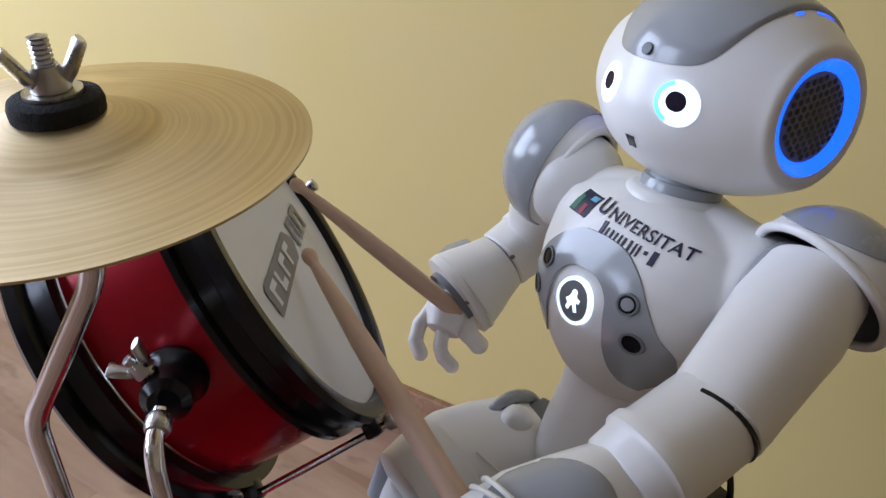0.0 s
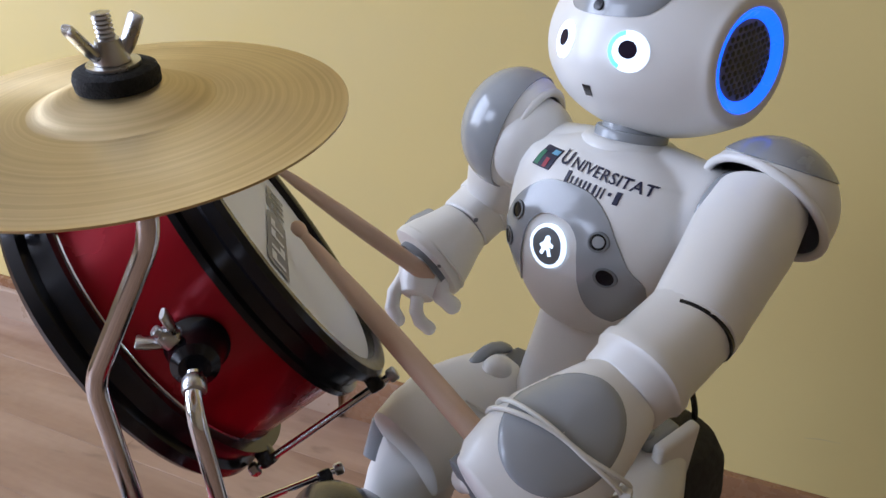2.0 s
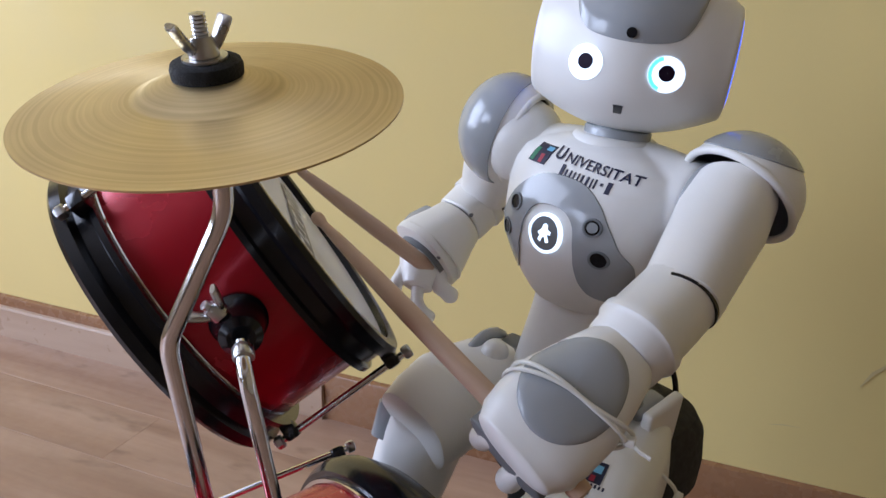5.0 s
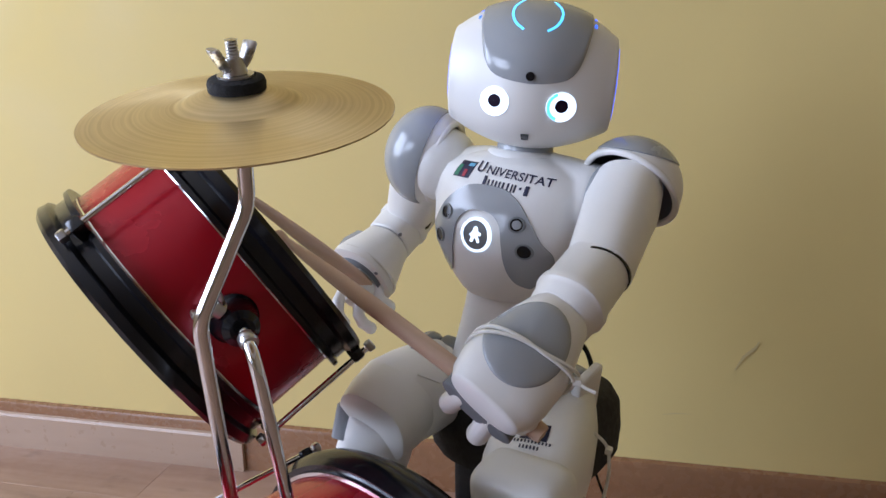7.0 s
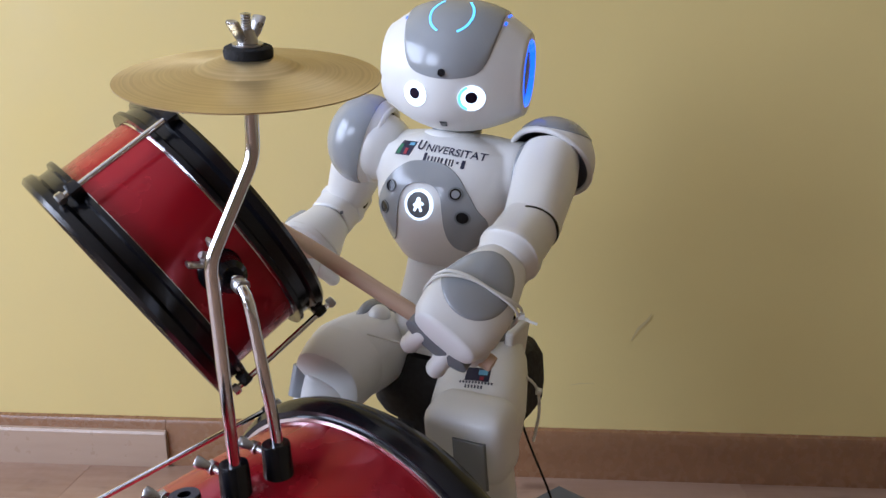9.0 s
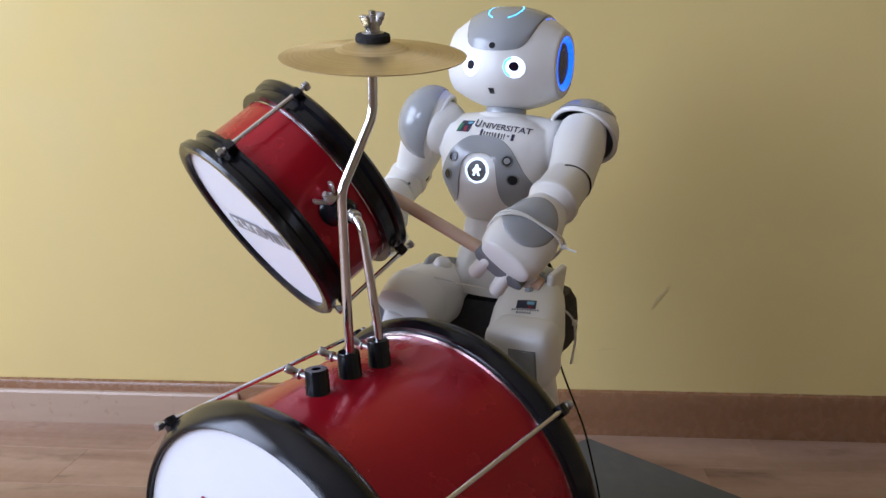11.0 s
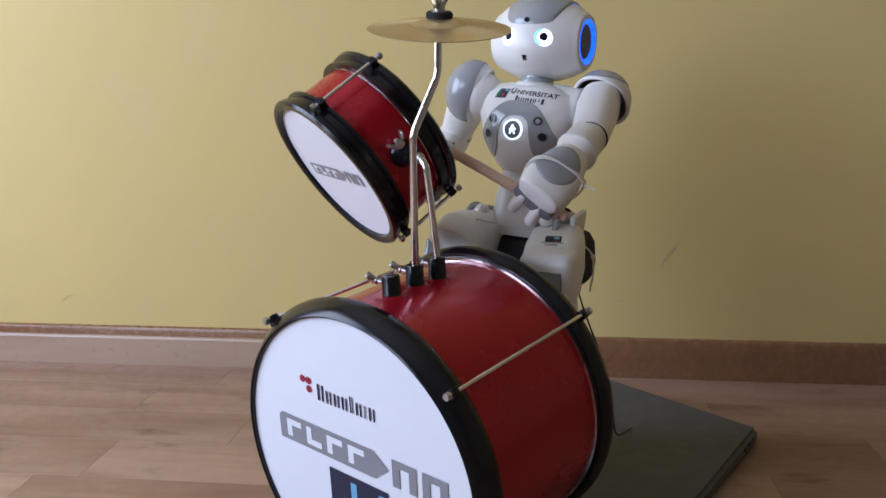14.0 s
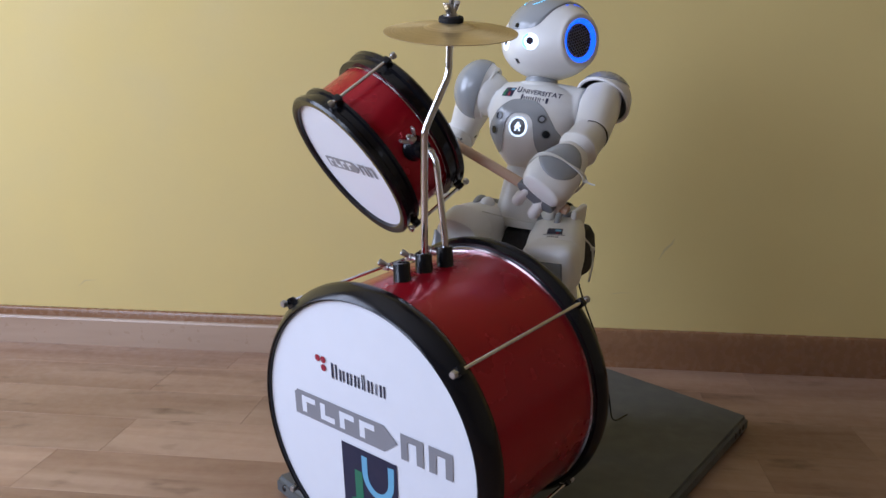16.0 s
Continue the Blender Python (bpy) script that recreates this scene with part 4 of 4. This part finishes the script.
def arms():
    d = INV.to_3x3()
    # right arm, drawn back and bent
    sh, el, wr = loc(-0.072, -0.446, 0.648), loc(-0.104, -0.408, 0.580), loc(-0.140, -0.472, 0.530)
    bm, _ = limb(sh, el, dome_ends([(0.0, 0.031, 0.032), (0.35, 0.031, 0.030), (0.7, 0.0275, 0.0265), (0.9, 0.025, 0.0245)]))
    part("upper_arm", bm, WHITE, robot)
    shield(loc(-0.0710, -0.450, 0.655), d @ Vector((-0.92, 0.20, 0.30)), 0.0420, 121, d @ Vector((-0.92, 0.16, 0.30)), 103, robot, d @ Vector((-0.30, 0.10, -0.95)), 1.18)
    part("shoulder_ball", lathe([(0.0375 * math.sin(k * math.pi / 18), -0.0375 * math.cos(k * math.pi / 18)) for k in range(19)], 40, Matrix.Translation(loc(-0.054, -0.458, 0.648))), WHITE, robot)
    part("elbow_ring", lathe([(0.010, -0.0012), (0.0258, -0.0012), (0.0258, 0.0012), (0.010, 0.0012)], 40, frame_to(el.lerp(sh, 0.05), el), closed=True), BLACK, robot)
    el0 = el + (el - wr).normalized() * 0.022 + (el - sh).normalized() * 0.004
    seam = el.lerp(wr, 0.42)
    bm, _ = limb(el0, seam, [(0.0, 0.021, 0.021), (0.05, 0.0238, 0.0238), (0.5, 0.0248, 0.0248), (0.97, 0.0242, 0.0242), (1.0, 0.0225, 0.0225)], power=2.8)
    eb = part("elbow", bm, WHITE, robot)
    part("elbow_band", limb(el0.lerp(seam, 0.42), el0.lerp(seam, 0.60), [(0.0, 0.0255, 0.0255), (0.15, 0.0264, 0.0264), (0.85, 0.0264, 0.0264), (1.0, 0.0255, 0.0255)], power=2.8)[0], WHITE, eb)
    bm, fm = limb(seam, wr, [(0.0, 0.0225, 0.0225), (0.03, 0.0242, 0.0242), (0.25, 0.0265, 0.0275), (0.6, 0.0310, 0.0345), (0.85, 0.0335, 0.0385), (0.97, 0.0330, 0.0385), (1.0, 0.030, 0.035)], power=2.4)
    fa = part("forearm", bm, WHITE, robot)
    part("wrist_cover", limb(seam.lerp(wr, 0.25) + d @ Vector((-0.016, 0.004, 0.012)), wr + d @ Vector((-0.018, 0.002, 0.014)), dome_ends([(0.1, 0.016, 0.012), (0.5, 0.019, 0.016), (0.9, 0.017, 0.014)]))[0], GREY, fa)
    for a, b in ((el0.lerp(seam, 0.72), d @ Vector((0.35, -0.9, 0.1))), (seam.lerp(wr, 0.80), d @ Vector((0.55, -0.78, 0.1)))):
        hit = BVHTree.FromPolygons([v.co for v in fa.data.vertices] + [v.co for v in eb.data.vertices], [q.vertices[:] for q in fa.data.polygons] + [[k + len(fa.data.vertices) for k in q.vertices] for q in eb.data.polygons]).ray_cast(a + b * 0.08, -b)
        if hit[0]:
            part("screw_hole", lathe([(0, 0.0004), (0.0019, 0.0004), (0.0022, -0.001), (0, -0.001)], 14, frame_to(hit[0], hit[0] + hit[1])), DGREY, fa)
    bm, _ = limb(wr, loc(-0.1365, -0.495, 0.5055), dome_ends([(0.1, 0.022, 0.022), (0.6, 0.018, 0.019), (0.9, 0.013, 0.015)]))
    ha = part("hand", bm, WHITE, robot)
    part("wrist_joint", rod(wr.lerp(seam, 0.03), wr + (wr - seam).normalized() * 0.003, 0.027, 28), DGREY, ha)
    for pts, r in (([(-0.152, -0.488, 0.522), (-0.1555, -0.500, 0.510), (-0.1545, -0.506, 0.498), (-0.1475, -0.508, 0.489)], 0.0064), ([(-0.136, -0.494, 0.507), (-0.1345, -0.499, 0.496), (-0.130, -0.500, 0.488), (-0.1225, -0.498, 0.482)], 0.0062), ([(-0.122, -0.478, 0.521), (-0.1175, -0.484, 0.508), (-0.1085, -0.481, 0.500)], 0.0080)):
        q = [loc(*p) for p in pts]
        finger(q[0], [b - a for a, b in zip(q, q[1:])], r, ha)
    # left arm, reaching forward
    sh, el, tip = loc(0.130, -0.542, 0.643), loc(0.110, -0.625, 0.596), loc(0.0385, -0.740, 0.5250)
    bm, _ = limb(sh, el, dome_ends([(0.0, 0.029, 0.029), (0.3, 0.0312, 0.0305), (0.6, 0.0290, 0.0285), (1.06, 0.0262, 0.0260), (1.08, 0.0240, 0.0240)]))
    part("upper_arm", bm, WHITE, robot)
    gm = Matrix.Translation((0.083, -0.001, -0.031)) @ Matrix.Rotation(radians(90), 4, "Y")
    gk = part("shoulder_gasket", lathe([(0, 0), (0.0355, 0), (0.0365, 0.002), (0.0350, 0.010), (0.028, 0.0105), (0.026, 0.004), (0, 0.004)], 40, gm), GREY, robot, "grey shoulder joint ring")
    part("joint_core", lathe([(0, 0), (0.023, 0), (0.0225, 0.020), (0, 0.020)], 32, gm), DGREY, gk)
    shield(loc(0.1315, -0.5265, 0.6400), d @ Vector((0.44, 0.68, 0.58)), 0.0445, 92, d @ Vector((0.20, 0.24, 0.95)), 52, robot)
    m1 = loc(0.088, -0.664, 0.573)
    ax = (tip - m1).normalized()
    el0 = el - (m1 - el).normalized() * 0.024
    c1 = m1 + (m1 - el) * 0.28
    bm, _ = limb(el0, c1, [(0.0, 0.017, 0.017), (0.04, 0.0225, 0.0225), (0.16, 0.0256, 0.0256), (0.72, 0.0266, 0.0266), (0.75, 0.0286, 0.0286), (0.82, 0.0286, 0.0286), (0.85, 0.0262, 0.0262), (0.98, 0.0252, 0.0252), (1.0, 0.0235, 0.0235)])
    part("elbow", bm, WHITE, robot)
    part("elbow_ring", lathe([(0.010, -0.0012), (0.0262, -0.0012), (0.0262, 0.0012), (0.010, 0.0012)], 40, frame_to(el.lerp(sh, -0.09), el.lerp(sh, -0.2)), closed=True), BLACK, robot)
    part("elbow_ball", lathe([(0.0255 * math.sin(k * math.pi / 16), -0.0255 * math.cos(k * math.pi / 16)) for k in range(17)], 32, Matrix.Translation(el)), WHITE, robot)
    nrm = d @ Vector((0.36, -0.73, 0.58))
    nrm = (nrm - ax * nrm.dot(ax)).normalized()
    side = ax.cross(nrm)
    bm, fm = limb(c1, tip, dome_ends([(0.0, 0.0235, 0.0235), (0.02, 0.0250, 0.0250), (0.25, 0.031, 0.0265), (0.5, 0.0365, 0.0262), (0.76, 0.0370, 0.0245), (0.92, 0.0345, 0.0210), (1.0, 0.030, 0.017)]), side=side, power=2.4)
    fa = part("forearm", bm, WHITE, robot)
    # the grey cover follows the forearm's own surface
    tree = BVHTree.FromPolygons([v.co for v in fa.data.vertices], [p.vertices[:] for p in fa.data.polygons])
    mid = c1.lerp(tip, 0.50) + side * 0.0060
    bm = bmesh.new()
    for k, (f, off) in enumerate(((0.0, 0.0022), (0.3, 0.0022), (0.6, 0.0021), (0.85, 0.0019), (0.96, 0.0015), (1.0, 0.0002), (1.0, -0.002))):
        ring = []
        for i in range(48):
            a = 2 * math.pi * i / 48
            u, v = max(f, 0.01) * 0.0290 * math.cos(a), max(f, 0.01) * (0.0360 if math.sin(a) < 0 else 0.0340) * math.sin(a)
            o = mid + side * u + ax * v
            hit = tree.ray_cast(o + nrm * 0.08, -nrm)
            ring.append(bm.verts.new((hit[0] if hit[0] else o) + nrm * off))
        if k:
            for i in range(48):
                bm.faces.new((prev[i], prev[(i + 1) % 48], ring[(i + 1) % 48], ring[i]))
        prev = ring
    part("wrist_cover", bm, GREY, fa, "oval grey wrist cover")
    bm, _ = limb(c1.lerp(tip, 0.50) - nrm * 0.019, tip - nrm * 0.016 + ax * 0.008, dome_ends([(0.1, 0.030, 0.012), (0.9, 0.0315, 0.010)]), side=side)
    ha = part("hand", bm, DGREY, robot)
    for pts, r in (([(0.020, -0.726, 0.524), (0.0105, -0.714, 0.513), (0.006, -0.704, 0.506)], 0.0086), ([(0.044, -0.732, 0.514), (0.035, -0.724, 0.500), (0.0290, -0.716, 0.489)], 0.0088), ([(0.066, -0.726, 0.508), (0.061, -0.712, 0.497)], 0.0080)):
        q = [loc(*p) for p in pts]
        finger(q[0], [b - a for a, b in zip(q, q[1:])], r, ha)
    # nylon ties round the hands
    c = c1.lerp(tip, 0.52)
    x, y = side, nrm
    spow = lambda v: math.copysign(abs(v) ** 0.72, v)
    t = None
    for k in (0.0075, 0.0145):
        loop = [c + x * 0.0382 * spow(math.cos(a)) + y * 0.0298 * spow(math.sin(a)) + ax * k * math.cos(a) for a in [2 * math.pi * i / 48 for i in range(49)]]
        bm = tube([R_POSE @ p for p in loop], 0.0014, 8)
        if t is None:
            t = tagged(part("cable_tie", bm, TIE), "white nylon tie wound twice round the robot's hand", "cable tie", "nylon ties")
        else:
            part("tie_strand", bm, TIE, t)
    q = R_POSE @ (c - side * 0.0375 + nrm * 0.016 - ax * 0.009)
    kn = box(Matrix.Translation(q), 0.006, 0.006, 0.005, 0.001)
    part("tie_knot", kn, TIE, t)
    part("tie_tail", tube([q, q + Vector((0.006, -0.003, -0.003)), q + Vector((0.013, -0.005, -0.005))], 0.0013, 6), TIE, t)
    el, wr = loc(-0.104, -0.408, 0.580), loc(-0.140, -0.472, 0.530)
    c, ax = el.lerp(wr, 0.90), (wr - el).normalized()
    x = ax.orthogonal().normalized()
    y = ax.cross(x)
    loop = [c + x * 0.0372 * math.cos(a) + y * 0.0372 * math.sin(a) for a in [2 * math.pi * i / 32 for i in range(33)]]
    tagged(part("cable_tie", tube([R_POSE @ p for p in loop], 0.0014, 8), TIE), "white nylon tie round the robot's wrist", "cable tie", "nylon ties")


arms()


# ---------------------------------------------------------------- legs
def legs():
    d3 = INV.to_3x3()
    for sx, hip, knee, foot in ((1, (0.074, -0.510, 0.425), (0.058, -0.640, 0.398), (0.075, -0.628, 0.27)), (-1, (-0.040, -0.472, 0.432), (-0.088, -0.560, 0.428), (-0.130, -0.556, 0.29))):
        h, k, f = loc(*hip), loc(*knee), loc(*foot)
        bm, m = limb(h, k, dome_ends([(0.0, 0.034, 0.033), (0.25, 0.042, 0.039), (0.6, 0.045, 0.041), (0.9, 0.044, 0.041), (1.0, 0.041, 0.038)]), side=d3 @ Vector((1, -0.25 * sx, 0)), power=3.4 if sx > 0 else 2.7)
        th = part("thigh", bm, WHITE, robot)
        bm, _ = limb(k + Vector((0, -0.004, -0.010)), f, dome_ends([(0.0, 0.032, 0.034), (0.3, 0.036, 0.036), (0.75, 0.033, 0.034), (1.0, 0.027, 0.030)]), side=d3 @ Vector((1, 0, 0)), power=2.8)
        sn = part("shin", bm, WHITE, robot)
        F = Vector((-0.407, -0.914, 0))
        kc = Vector(knee) + F * 0.024 + Vector((0.009, 0, 0.003))
        if sx > 0:
            kn = part("knee", box(INV @ pose(*kc, 8, 0, -24), 0.082, 0.056, 0.074, 0.022, 6), WHITE, robot, "rounded white knee block")
            pm = INV @ (pose(*kc, 8, 0, -24) @ pose(0.011, -0.0278, -0.010))
            part("knee_plate", box(pm, 0.031, 0.004, 0.048, 0.0012, 2), GREY, kn, "grey knee plate")
            part("plate_gap", box(pm @ pose(0, 0.0008, 0), 0.0335, 0.003, 0.0505, 0.0008, 1), DGREY, kn)
        else:
            kn = part("knee", limb(loc(-0.078, -0.556, 0.434), loc(-0.094, -0.592, 0.420), dome_ends([(0.0, 0.041, 0.041), (0.5, 0.041, 0.041), (1.0, 0.037, 0.037)]), side=d3 @ Vector((1, 0.25, 0)), power=2.6)[0], WHITE, robot, "rounded white knee")
            part("knee_plate", limb(loc(-0.122, -0.577, 0.432), loc(-0.127, -0.583, 0.402), dome_ends([(0.0, 0.008, 0.010), (1.0, 0.008, 0.010)]), side=d3 @ Vector((0, 1, 0)), power=3)[0], GREY, kn, "grey knee plate")
        bm, _ = limb(f + Vector((0, 0.03, -0.026)), f + Vector((0, -0.045, -0.026)), dome_ends([(0.05, 0.034, 0.017), (0.5, 0.040, 0.019), (0.95, 0.036, 0.014)]), side=d3 @ Vector((1, 0, 0)), power=2.8)
        part("foot", bm, WHITE, robot)
        if sx > 0:
            # printed mark on the top of the thigh
            me = th.data
            tree = BVHTree.FromPolygons([R_POSE @ v.co for v in me.vertices], [p.vertices[:] for p in me.polygons])

            def lay(x, y, off):
                hit = tree.ray_cast(Vector((x, y, 0.6)), Vector((0, 0, -1)))
                return INV @ (hit[0] + hit[1] * off) if hit[0] else INV @ Vector((x, y, 0.44))

            def decal(name, x0, y0, x1, y1, material, off, label=""):
                bm = bmesh.new()
                g = [[bm.verts.new(lay(0.061 + 0.97 * (x0 + (x1 - x0) * i / 3) + 0.10 * (y0 + (y1 - y0) * j / 3), -0.626 - 0.18 * (x0 + (x1 - x0) * i / 3) + 0.98 * (y0 + (y1 - y0) * j / 3), off)) for i in range(4)] for j in range(4)]
                for a, b in zip(g, g[1:]):
                    for i in range(3):
                        bm.faces.new((a[i], a[i + 1], b[i + 1], b[i]))
                part(name, bm, material, th, label)
            decal("print_crest", -0.0125, -0.004, 0.0115, 0.018, INK, 0.0006, "dark printed crest on the thigh")
            decal("print_shape", 0.000, 0.006, 0.009, 0.014, CYANP, 0.0010)
            decal("print_shape", 0.002, -0.003, 0.006, 0.003, REDP, 0.0010)
            for r, (y, n) in enumerate(((-0.0085, 11), (-0.0145, 6))):
                for q in range(n):
                    xa = -0.017 + 0.0031 * q + r * 0.006
                    decal("print_bar", xa, y, xa + 0.0016, y + 0.0036, INK, 0.0006)


legs()
# black seat under the robot
seat = thing("seat_stool", pose(0.035, -0.478, 0.034, 0, 0, -24), "black cloth cushion on a dark box, used as seat", "seat")
part("box", box(pose(-0.01, 0.0, 0.160), 0.090, 0.110, 0.320, 0.012, 3), CLOTH, seat, "dark box")
part("cushion", blob([(0, 0, z, 0.094 * k, 0.074 * k, 3.2) for z, k in ((0.312, 0.75), (0.316, 0.90), (0.328, 0.98), (0.350, 1.0), (0.378, 0.98), (0.392, 0.90), (0.397, 0.75))], 40), CLOTH, seat, "black cloth cushion")


cable = thing("power_cable", pose(0, 0, 0), "thin black cable hanging behind the robot", "cable")
part("wire", tube(round_path([(0.105, -0.455, 0.330), (0.118, -0.440, 0.285), (0.150, -0.425, 0.200), (0.175, -0.415, 0.090), (0.182, -0.408, 0.036), (0.215, -0.36, 0.034)], 0.03), 0.0015, 10), BLACK, cable)
hose = [(0.078, -0.445, 0.462), (0.092, -0.440, 0.458), (0.102, -0.448, 0.438), (0.102, -0.452, 0.410)]
part("plug_lead", tube(round_path(hose, 0.012), 0.0026, 10), BLACK, cable)
strap = thing("hip_tie", pose(0, 0, 0), "white nylon tie at the robot's hip", "cable tie", "nylon ties")
part("strap", tube(round_path([(0.104, -0.575, 0.430), (0.122, -0.570, 0.412), (0.124, -0.572, 0.385), (0.118, -0.578, 0.355)], 0.01), 0.0016, 8), TIE, strap)
part("clasp", box(pose(0.1225, -0.572, 0.408, 10, 20, 0), 0.006, 0.007, 0.006, 0.001), TIE, strap)


lap = thing("lap_tie", pose(0, 0, 0), "thin white nylon tie stretched between the robot's hips", "cable tie", "nylon ties")
part("strap", tube(round_path([(-0.0560, -0.5640, 0.4640), (-0.0302, -0.5700, 0.4590), (-0.0018, -0.5700, 0.4528), (0.0260, -0.5640, 0.4470)], 0.01), 0.0010, 8), TIE, lap)


# ---------------------------------------------------------------- sticks
def stick(tip, butt, label):
    tip, butt = Vector(tip), Vector(butt)
    L = (butt - tip).length
    ob = thing("drumstick", frame_to(tip, butt), label, "drumstick", "drumsticks")
    part("tip", lathe([(0, 0), (0.0028, 0.0006), (0.0046, 0.003), (0.0050, 0.006), (0.0045, 0.009), (0.0034, 0.012), (0.0032, 0.0138), (0, 0.0138)], 28), STICK, ob)
    part("shaft", lathe([(0, 0.0136), (0.0032, 0.0136), (0.0045, 0.03), (0.0066, 0.075), (0.0073, 0.11), (0.0074, L - 0.004), (0.0066, L - 0.001), (0, L)], 28), STICK, ob)
    return ob


stick((-0.155, -0.640, 0.615), (0.0775, -0.7190, 0.4935), "pale wooden drumstick gripped in the robot's fist")
stick((-0.205, -0.601, 0.643), (-0.127, -0.484, 0.523), "pale wooden drumstick tied to the robot's open hand")


# ---------------------------------------------------------------- floor boards
def planks():
    w, shared = 0.142, {}
    rnd = random.Random(4)
    n = 0
    for i in range(18):
        y1 = -0.0005 - i * w
        x = -2.4 + rnd.uniform(-0.9, 0.0)
        while x < 2.4:
            x0, x1 = max(x, -2.4), min(x + 1.2, 2.4)
            x += 1.2
            if x1 - x0 < 0.02:
                continue
            L = round(x1 - x0 - 0.0003, 4)
            if L not in shared:
                bm = box(pose(0, 0, 0), L, w - 0.0003, 0.015, 0.0003, 1)
                me = bpy.data.meshes.new("plank")
                bm.to_mesh(me)
                bm.free()
                me.materials.append(PLANK)
                shared[L] = me
            ob = new("plank", shared[L])
            ob.parent = FLOOR
            ob.location = ((x0 + x1) / 2, y1 - w / 2, -0.0075)
            n += 1


planks()


# ---------------------------------------------------------------- what moves
def motions():
    # seconds, turn to its left, nod down
    turn = [(0.0, -3, -8.5), (1.0, -3.5, -10), (2.0, -4.3, -11.2), (2.4, -2, -11.4), (2.7, 5, -11.4), (3.0, 16.4, -11.4), (3.3, 25, -10.4), (3.6, 28.5, -9), (4.2, 29.2, -7.2), (6.3, 30.7, 3.0), (7.0, 28.5, 6.5), (7.6, 25, 11), (8.0, 21.2, 13.5), (8.6, 16, 14), (9.5, 11.7, 13.4), (9.7, 11, 12.5), (11.8, 0.5, -11), (12.5, -0.6, -12.5), (13.5, 0, -12), (14.5, 0.2, -11.2), (15.0, -4.5, -10), (15.5, -14, -8), (16.0, -23.5, -6.5)]
    walk(HEAD, [(t, pose(0, 0, 0.0130, n, 0, a)) for t, a, n in turn])


motions()
